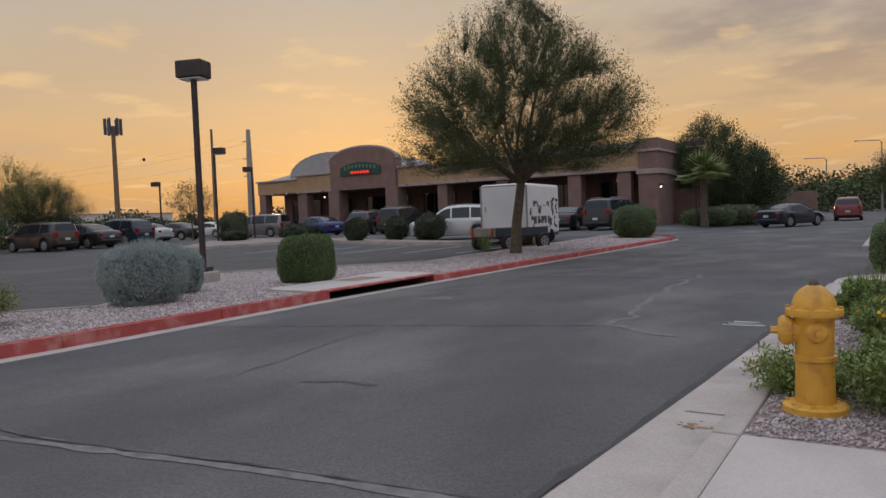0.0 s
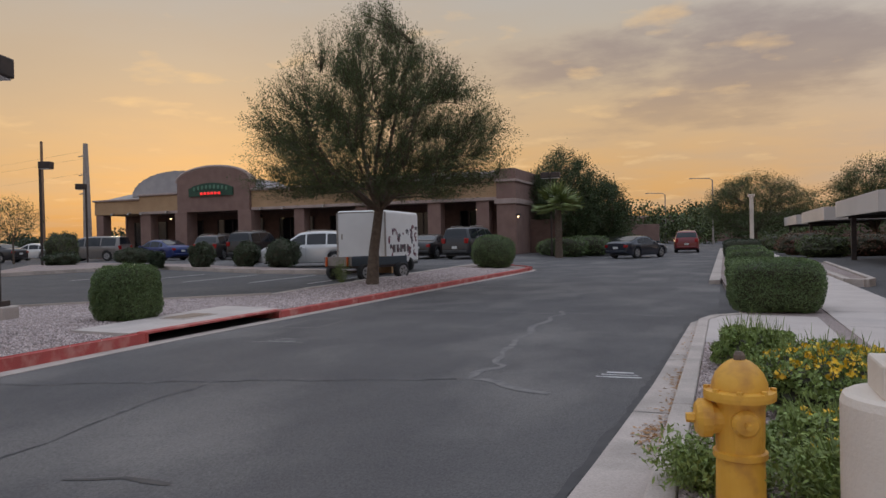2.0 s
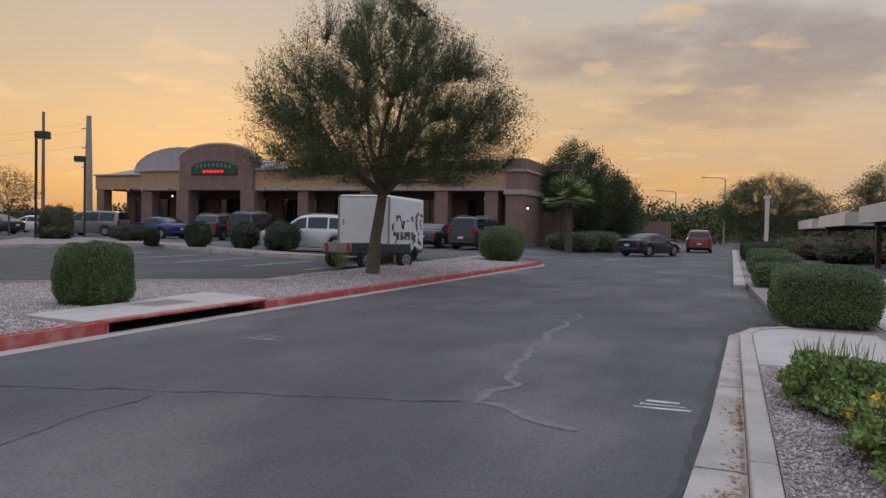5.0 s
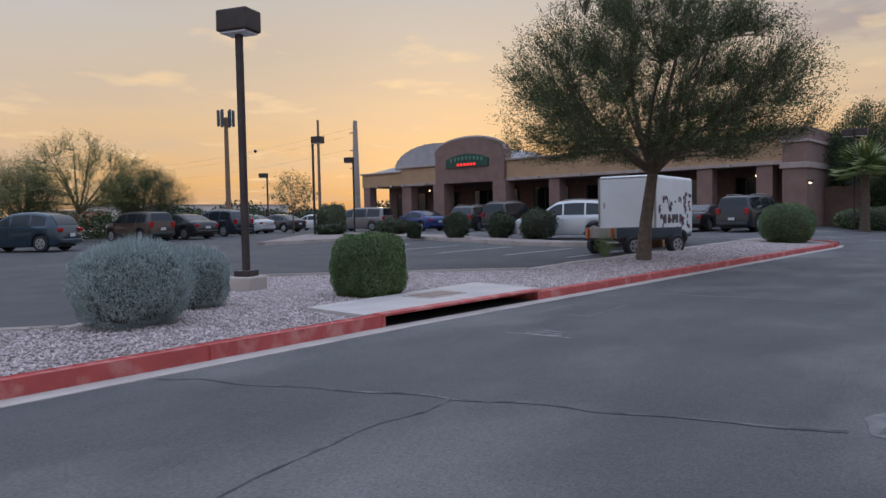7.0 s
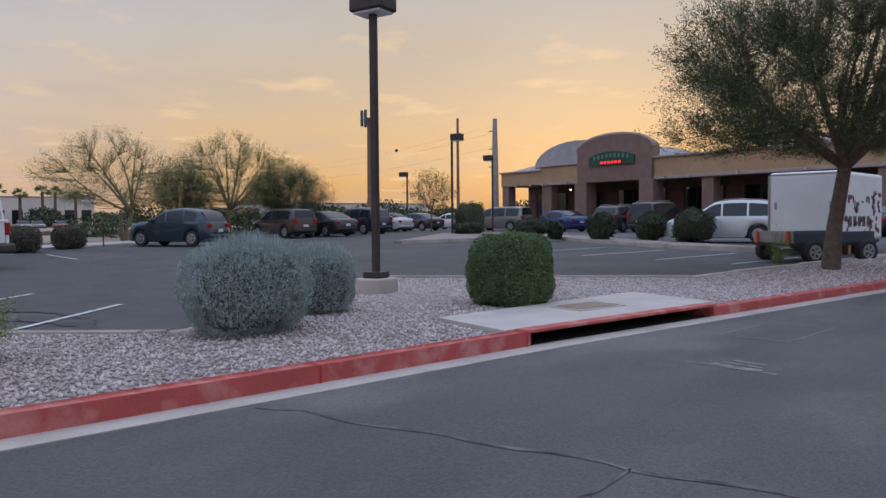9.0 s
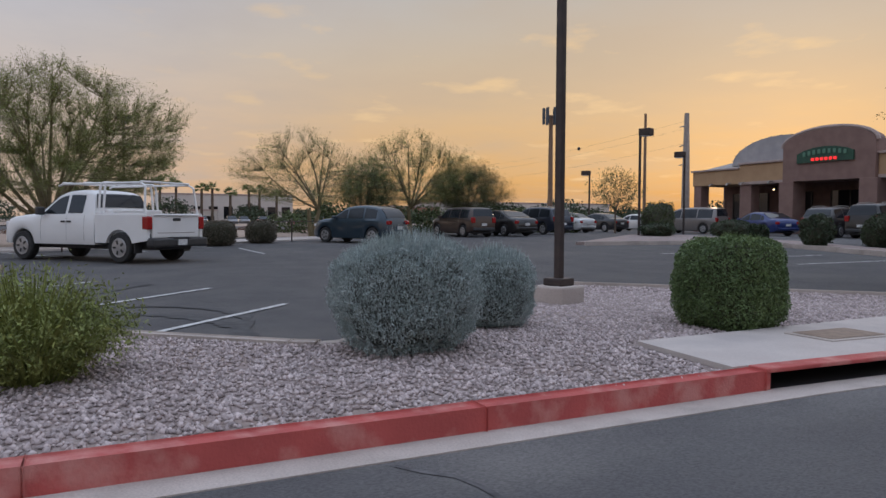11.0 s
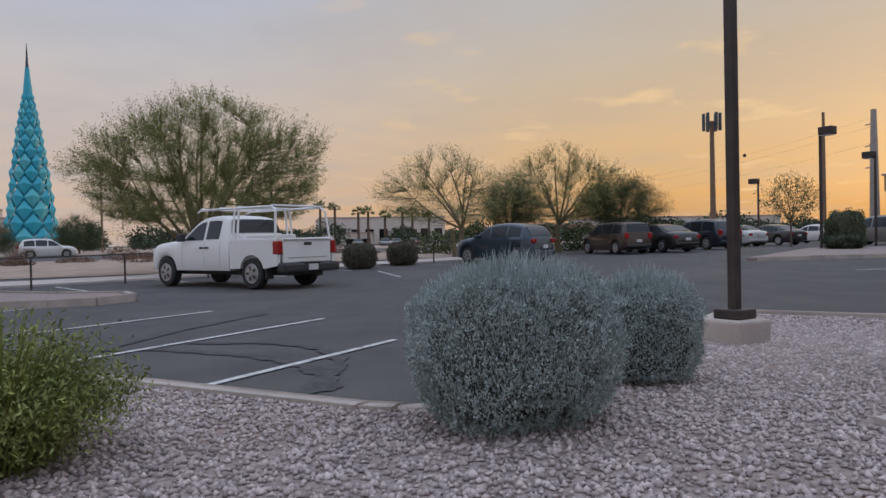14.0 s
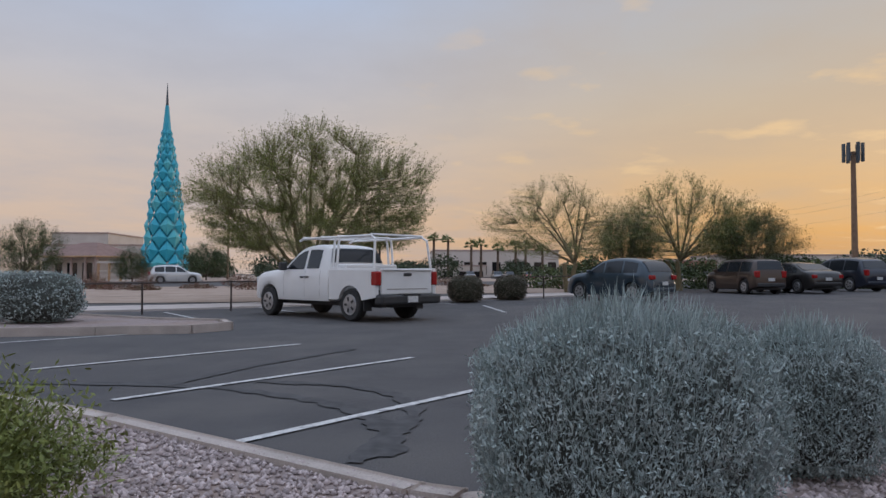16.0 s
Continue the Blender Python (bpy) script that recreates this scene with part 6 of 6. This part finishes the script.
# ---- carport and flats beside it ----
for i, (y0, y1, x0) in enumerate(((6.0, 27.0, 5.15), (33.0, 44.5, 5.0), (52.0, 66.0, 5.3), (72.0, 86.0, 5.4))):
    cp = thing("carport", 0, 0, 0, 0, "flat-roofed steel carport with a pale fascia", "carport", "carports in a row")
    part("roof", cubebm(x0 + 0.05, 10.2, y0 + 0.05, y1 - 0.05, 2.15, 2.22), BRONZE, cp)
    part("fascia", cubebm(x0, x0 + 0.06, y0, y1, 2.12, 2.95, 0.01), OFFWHITE, cp)
    part("fascia", cubebm(x0 + 0.06, 10.2, y0, y0 + 0.06, 2.12, 2.95, 0.01), OFFWHITE, cp)
    part("fascia", cubebm(x0 + 0.06, 10.2, y1 - 0.06, y1, 2.12, 2.95, 0.01), OFFWHITE, cp)
    for yy in ((12.0, 26.0) if i == 0 else (y1 - 3.6,)):
        part("post", cubebm(x0 + 0.2, x0 + 0.42, yy - 0.11, yy + 0.11, 0, 2.15, 0.01), BRONZE, cp)
        part("beam", cubebm(x0 + 0.1, 10.0, yy - 0.08, yy + 0.08, 1.98, 2.15), BRONZE, cp)
flats = thing("apartment_house", 10.7, 52.5, 0, -75.6, "two-storey tan stucco flats with a stepped brown eave", "building")
part("wall", cubebm(1.1, 34.0, 1.1, 13.0, 0, 8.45, 0.03), STUCCO_TAN, flats)
part("eave_band", cubebm(0.55, 34.5, 0.55, 13.5, 8.4, 9.05, 0.04), STUCCO_TAN, flats)
part("roof", cubebm(0.0, 35.0, 0.0, 14.0, 9.05, 9.75, 0.05), STUCCO, flats)
part("belt_course", cubebm(1.0, 34.1, 1.0, 13.1, 4.6, 5.1, 0.03), STUCCO, flats)
for k in range(7):
    for zz in (1.3, 6.1):
        wi = part("window", cubebm(1.7 + 4.4 * k, 3.6 + 4.4 * k, 1.05, 1.12, zz, zz + 1.7), GLASS_DARK, flats)
        part("sill", cubebm(1.6 + 4.4 * k, 3.7 + 4.4 * k, 0.98, 1.1, zz - 0.12, zz, 0.01), CORNICE, wi)
        part("frame", cubebm(2.61 + 4.4 * k, 2.69 + 4.4 * k, 1.02, 1.06, zz, zz + 1.7), CORNICE, wi)
        part("pilaster", cubebm(4.2 + 4.4 * k, 4.9 + 4.4 * k, 0.92, 1.1, zz - 1.0, zz + 2.2, 0.02), STUCCO, flats)

# ---- street fence, spire and far buildings ----
fence = thing("street_fence", 0, 0, 0, 0, "low rusty steel post-and-rail fence", "fence")
fp = [(-27.6, -4.0), (-28.7, -1.36), (-30.2, 0.85), (-31.6, 3.2), (-33.4, 6.2), (-35.3, 9.2), (-37.26, 12.14), (-39.5, 15.5)]
for i, (x, y) in enumerate(fp):
    z = gz(x, y)
    part("post", tube([(x, y, z - 0.1), (x, y, z + 0.95)], [0.03, 0.03], 7), BRONZE, fence)
    if i:
        a = fp[i - 1]
        part("rail", tube([(*a, gz(*a) + 0.92), (x, y, z + 0.92)], [0.022, 0.022], 6), BRONZE, fence)


def spire():
    top = thing("spire_monument", -111.1, -27.1, 0.0, 0, "tall turquoise scaly steel spire on a concrete base", "monument")
    bm = bmesh.new()
    lo, hi = [], []
    for i in range(4):
        a = math.pi / 2 * i + math.pi / 4
        lo.append(bm.verts.new((4.3 * math.cos(a), 4.3 * math.sin(a), 0)))
        hi.append(bm.verts.new((3.2 * math.cos(a), 3.2 * math.sin(a), 3.2 if i in (0, 1) else 1.8)))
    for i in range(4):
        bm.faces.new((lo[i], lo[(i + 1) % 4], hi[(i + 1) % 4], hi[i]))
    bm.faces.new(hi)
    part("plinth", bm, OFFWHITE, top)
    n, rows = 8, 15
    core = lathe([(2.5, 1.0), (1.3, 12.0), (0.55, 22.0), (0.25, 25.0)], 8)
    part("core", core, TURQ, top)
    z = 2.5
    for j in range(rows):
        f = j / rows
        h = 2.28 * (1 - f * 0.55)
        r = 2.85 * (1 - f) ** 0.95 + 0.30
        r2 = 2.85 * max(0.0, 1 - f - 0.07) ** 0.95 + 0.28
        for i in range(n):
            a = 2 * math.pi * (i + 0.5 * (j % 2)) / n
            w = math.pi / n
            pt = lambda rr, aa, zz: (rr * math.cos(aa), rr * math.sin(aa), zz)
            bm = bmesh.new()
            v = [bm.verts.new(pt(*c)) for c in ((r * 0.97, a, z - h * 0.62), (r * 0.97, a + w, z), (r2 * 0.97, a, z + h * 0.62), (r * 0.97, a - w, z), (r * 1.09, a, z + h * 0.12))]
            for p, q in ((0, 1), (1, 2), (2, 3), (3, 0)):
                bm.faces.new((v[p], v[q], v[4]))
            part("scale", bm, TURQ if (i + j) % 3 else TURQ_RIM, top)
        z += h * 0.80
    part("tip", tube([(0, 0, z - 1.0), (0, 0, z + 0.5), (0, 0, 28.2)], [0.42, 0.30, 0.03], 8), STEEL_DARK, top)


spire()


def block(name, x0, x1, y0, y1, h, m, label, windows=0, dark=0.0):
    top = thing(name, 0, 0, 0, 0, label, "building")
    part("wall", cubebm(x0, x1, y0, y1, 0, h, 0.05), m, top)
    part("parapet", cubebm(x0 - 0.15, x1 + 0.15, y0 - 0.15, y1 + 0.15, h, h + 0.35, 0.05), CORNICE, top)
    for k in range(windows):
        yy = y0 + (y1 - y0) * (k + 0.5) / windows
        part("window", cubebm(x1 - 0.02, x1 + 0.06, yy - (y1 - y0) / windows * 0.3, yy + (y1 - y0) / windows * 0.3, h * 0.15, h * 0.6), GLASS_DARK, top)
    return top


block("warehouse", -215, -190, 14, 46, 7.0, OFFWHITE, "long pale distant warehouse", 9)
block("warehouse", -190, -178, 8, 26, 3.0, OFFWHITE, "low pale distant shop", 5)
block("office_block", -205, -182, -76, -63, 10.6, OFFWHITE, "pale distant office block", 0)
block("office_block", -175, -157, -66, -46, 6.8, OFFWHITE, "long low pale distant building", 0)
block("roadside_shop", -175, -160, 60, 74, 4.0, BRICK_RED, "low brown distant shop", 4)
block("roadside_shop", -190, -170, 80, 130, 5.5, OFFWHITE, "low pale distant shop", 7)
block("far_house", -40, 30, 150, 165, 5.0, STUCCO, "low brown distant house", 4)


def roadside_house():
    """A pavilion with a hipped roof on columns, an open terrace and dark shop windows."""
    top = thing("roadside_house", -96.5, -31.8, 0.0, -20, "white roadside pavilion with a brown hipped roof and columns", "building")
    part("wall", cubebm(-4.5, 1.2, -4.2, 3.0, 0, 3.3, 0.03), OFFWHITE, top)
    bm = bmesh.new()
    lo = [bm.verts.new(c) for c in ((-5.4, -5.2, 3.3), (2.9, -5.2, 3.3), (2.9, 4.2, 3.3), (-5.4, 4.2, 3.3))]
    hi = [bm.verts.new(c) for c in ((-1.4, -1.6, 5.0), (-1.0, -1.6, 5.0), (-1.0, 0.8, 5.0), (-1.4, 0.8, 5.0))]
    for i in range(4):
        bm.faces.new((lo[i], lo[(i + 1) % 4], hi[(i + 1) % 4], hi[i]))
    bm.faces.new(hi)
    bm.faces.new(lo[::-1])
    part("roof", bm, STUCCO, top)
    part("fascia", cubebm(-5.45, 2.95, -5.25, 4.25, 3.12, 3.3, 0.03), STUCCO_TAN, top)
    for yy in (-4.7, -2.4, 0.2, 2.2, 3.7):
        part("column", lathe([(0.30, 0.0), (0.30, 0.5), (0.18, 0.55), (0.16, 2.9), (0.28, 3.12)], 10, Matrix.Translation((2.4, yy, 0))), CORNICE, top)
    for yy in (-3.0, -0.8, 1.4):
        part("window", cubebm(1.18, 1.26, yy - 0.7, yy + 0.7, 0.6, 2.5), GLASS_DARK, top)
    part("terrace", cubebm(-3.0, 2.8, 4.3, 7.6, 0, 0.5, 0.03), OFFWHITE, top)
    for zz in (1.0, 1.5):
        part("terrace_rail", cubebm(2.7, 2.8, 4.3, 7.6, zz, zz + 0.08, 0.01), OFFWHITE, top)
    for yy in (4.4, 5.9, 7.5):
        part("terrace_post", cubebm(2.65, 2.85, yy - 0.1, yy + 0.1, 0, 2.4, 0.01), STUCCO_TAN, top)
    part("terrace_beam", cubebm(2.6, 2.9, 4.2, 7.7, 2.4, 2.6, 0.02), OFFWHITE, top)


roadside_house()
sheet("street", -79, -62.4, -60, 60, 0.038, ASPHALT_LOT, step=4, label="grey asphalt street beyond the verge", category="road")
tree("street_tree", -70.0, -25.6, 0.0, 1.2, (0, 0.3, 1.1, 5.5, 2.7, 2.8), 23, "dark green street tree with a loose crown", LEAF, BARK, 30000, 0.10, 0.12, 8, 1000, clump=0.3)
tree("street_tree", -103.6, -19.4, 0.0, 0.9, (0, 0, 0.6, 4.9, 2.8, 3.1), 24, "rounded dark green tree beside the spire", LEAF_SHADE, BARK, 24000, 0.14, 0.12, 8, 900, clump=0.35)
tree("street_tree", -87.2, -22.9, 0.0, 0.6, (0, 0, 0.4, 3.8, 1.8, 2.0), 25, "small dark green tree before the spire", LEAF_SHADE, BARK, 18000, 0.11, 0.1, 7, 700, clump=0.3)
for i, (hx, hy, r, hh) in enumerate(((-61.0, -16.2, 1.3, 1.7), (-61.6, -12.6, 1.2, 1.9), (-60.5, -21.0, 1.1, 1.2), (-62.0, -4.0, 1.0, 0.9))):
    wispy("dry_shrub", hx, hy, 0.03, r, hh, 220, 150 + i, "dry brown leafless shrub on the verge", LEAF_RED)
# parked cars far across the street, each a small body with a cabin
rg = random.Random(9)
for k in range(16):
    cx_, cy_ = -120 - rg.uniform(0, 30), 18 + k * 3.6
    pc = thing("far_car", cx_, cy_, 0.2, rg.choice((0, 180)), "small distant parked car", "car", "cars across the street")
    P = paint(rg.choice(((0.5, 0.5, 0.5), (0.05, 0.05, 0.06), (0.2, 0.2, 0.21), (0.3, 0.03, 0.03))))
    part("body", hull(bmesh.new(), [(2.2, 0.3, 0.7, 0.7, 0.1), (1.8, 0.2, 0.9, 0.88, 0.1), (-1.9, 0.2, 0.95, 0.88, 0.1), (-2.2, 0.3, 0.8, 0.75, 0.1)]), P, pc)
    part("cabin", hull(bmesh.new(), [(0.9, 0.85, 0.95, 0.75, 0.1), (0.3, 0.85, 1.45, 0.72, 0.15), (-1.0, 0.85, 1.48, 0.72, 0.15), (-1.7, 0.85, 1.0, 0.75, 0.1)]), CAR_GLASS, pc)

# far woods and scrub along the skyline
rng = np.random.default_rng(77)


def woods(name, pts, h, label, m):
    """A line of far trees: loose leaf clumps gathered into uneven crowns."""
    out = []
    for (x, y, hh, r) in pts:
        c = rng.normal(size=(1100, 3))
        c /= np.linalg.norm(c, axis=1)[:, None]
        c *= rng.uniform(0.5, 1.05, (1100, 1))
        out.append(np.stack([x + c[:, 0] * r, y + c[:, 1] * r, np.maximum(0.1, hh * 0.5 + c[:, 2] * hh * 0.5)], 1))
    return tagged(soup(name, leaves(np.concatenate(out), h, rng, 1.6), 4, m), label, "trees", kind="stuff")


woods("far_woods", [(-95 - rng.uniform(0, 70), 62 + 3.2 * i + rng.uniform(-3, 3), rng.uniform(2.5, 5.0), rng.uniform(2.5, 5)) for i in range(34)], 0.5, "dark far trees along the skyline", LEAF_DARK)
woods("far_woods", [(-30 + 2.6 * i + rng.uniform(-2, 2), 125 + rng.uniform(-10, 30), rng.uniform(4.5, 8.5), rng.uniform(3, 5)) for i in range(30)], 0.5, "green far trees at the end of the road", LEAF)
woods("far_woods", [(-150 - rng.uniform(0, 60), -80 + 3.6 * i + rng.uniform(-3, 3), rng.uniform(3.0, 6.0), rng.uniform(2.5, 5)) for i in range(42)], 0.5, "dark far trees along the street", LEAF_DARK)
woods("street_scrub", [(-105 + rng.uniform(-8, 2), y, rng.uniform(4, 6), rng.uniform(2.2, 3.4)) for y in (-60, -56, -52, -46, -13, -9, -4)], 0.16, "dark green trees by the spire", LEAF_DARK)
woods("street_scrub", [(-57 + rng.uniform(-4, 4), -46 + 2.4 * i, rng.uniform(0.5, 1.3), rng.uniform(0.8, 1.8)) for i in range(28)], 0.10, "dry brown scrub on the verge", LEAF_RED)
woods("lot_thicket", [(-49 + rng.uniform(-3, 1), 15 + 1.5 * i, rng.uniform(1.6, 2.6), 1.4) for i in range(14)], 0.18, "green thicket behind the parked cars", LEAF)

# dry leaves swept into the gutter
lr = np.random.default_rng(51)
lp = [np.stack([np.minimum(-0.885, lr.normal(cx, 0.055, n)), lr.normal(cy, sy, n), 0.027 + lr.uniform(0, 0.012, n)], 1) for cx, cy, sy, n in ((-0.95, 6.25, 0.16, 170), (-0.90, 8.3, 0.35, 110), (-0.90, 7.2, 0.3, 50), (-1.02, 4.3, 0.05, 22), (-0.89, 10.5, 1.2, 50))]
lv = leaves(np.concatenate(lp), 0.045, lr, 2.0)
lv[:, 2] = 0.027 + np.abs(lv[:, 2] - 0.027) * 0.35
tagged(soup("leaf_litter", lv, 4, mat("dry leaf", (0.30, 0.15, 0.06), (0.42, 0.25, 0.12), 8, 0.9, vary=0.35)), "dry brown leaf litter in the gutter", "leaf litter", kind="stuff")

# ---- loose gravel, last ----


def stones(name, outline, n, size, z, seed):
    r = np.random.default_rng(seed)
    o = np.array(outline)
    lo, hi = o.min(0), o.max(0)
    pts = r.uniform(lo, hi, (n, 2))
    inside = np.zeros(n, bool)
    j = len(o) - 1
    for i in range(len(o)):
        c = ((o[i, 1] > pts[:, 1]) != (o[j, 1] > pts[:, 1])) & (pts[:, 0] < (o[j, 0] - o[i, 0]) * (pts[:, 1] - o[i, 1]) / (o[j, 1] - o[i, 1] + 1e-12) + o[i, 0])
        inside ^= c
        j = i
    pts = pts[inside]
    n = len(pts)
    g = np.array([gz(x, y) for x, y in pts])
    c = np.stack([pts[:, 0], pts[:, 1], g + z], 1)
    oct_ = np.array(((1, 0, 0), (0, 1, 0), (-1, 0, 0), (0, -1, 0), (0, 0, 1), (0.3, 0.2, -1)), float)
    v = oct_[None] * r.uniform(0.55, 1.3, (n, 6, 1)) + r.normal(0, 0.12, (n, 6, 3))
    v *= (size * r.uniform(0.5, 1.35, (n, 1, 1))) * np.array((1, 1, 0.75))
    a = r.uniform(0, 2 * np.pi, n)
    co, si = np.cos(a)[:, None], np.sin(a)[:, None]
    x, y = v[:, :, 0] * co - v[:, :, 1] * si, v[:, :, 0] * si + v[:, :, 1] * co
    v = np.stack([x, y, v[:, :, 2]], 2) + c[:, None]
    f = np.array(((0, 1, 4), (1, 2, 4), (2, 3, 4), (3, 0, 4), (1, 0, 5), (2, 1, 5), (3, 2, 5), (0, 3, 5)))
    faces = (f[None] + 6 * np.arange(n)[:, None, None]).reshape(-1, 3)
    me = bpy.data.meshes.new(name)
    me.vertices.add(6 * n)
    me.vertices.foreach_set("co", v.astype(np.float32).ravel())
    me.loops.add(faces.size)
    me.loops.foreach_set("vertex_index", faces.astype(np.int32).ravel())
    me.polygons.add(len(faces))
    me.polygons.foreach_set("loop_start", np.arange(0, faces.size, 3, dtype=np.int32))
    me.update(calc_edges=True)
    return tagged(finish(name, me, STONE), "loose pinkish grey crushed stones", "gravel", kind="stuff")


stones("gravel_stones", [(-8.0, 2.0), (-8.06, 4.5), (-8.24, 8.95), (-9.5, 9.05), (-9.8, 13.1), (-8.28, 12.8), (-8.28, 16), (-10.7, 15.9), (-14.7, 11.7), (-10.5, 6.7), (-12.55, 4.05), (-14.0, 2.0)], 75000, 0.0215, 0.127, 7)
stones("gravel_stones", [(-8.28, 16), (-8.28, 30), (-10.9, 30), (-10.7, 16)], 14000, 0.026, 0.128, 8)
stones("gravel_stones", [(-0.69, 3.95), (0.84, 3.95), (0.84, 10.1), (-0.69, 10.1)], 20000, 0.014, 0.120, 9)
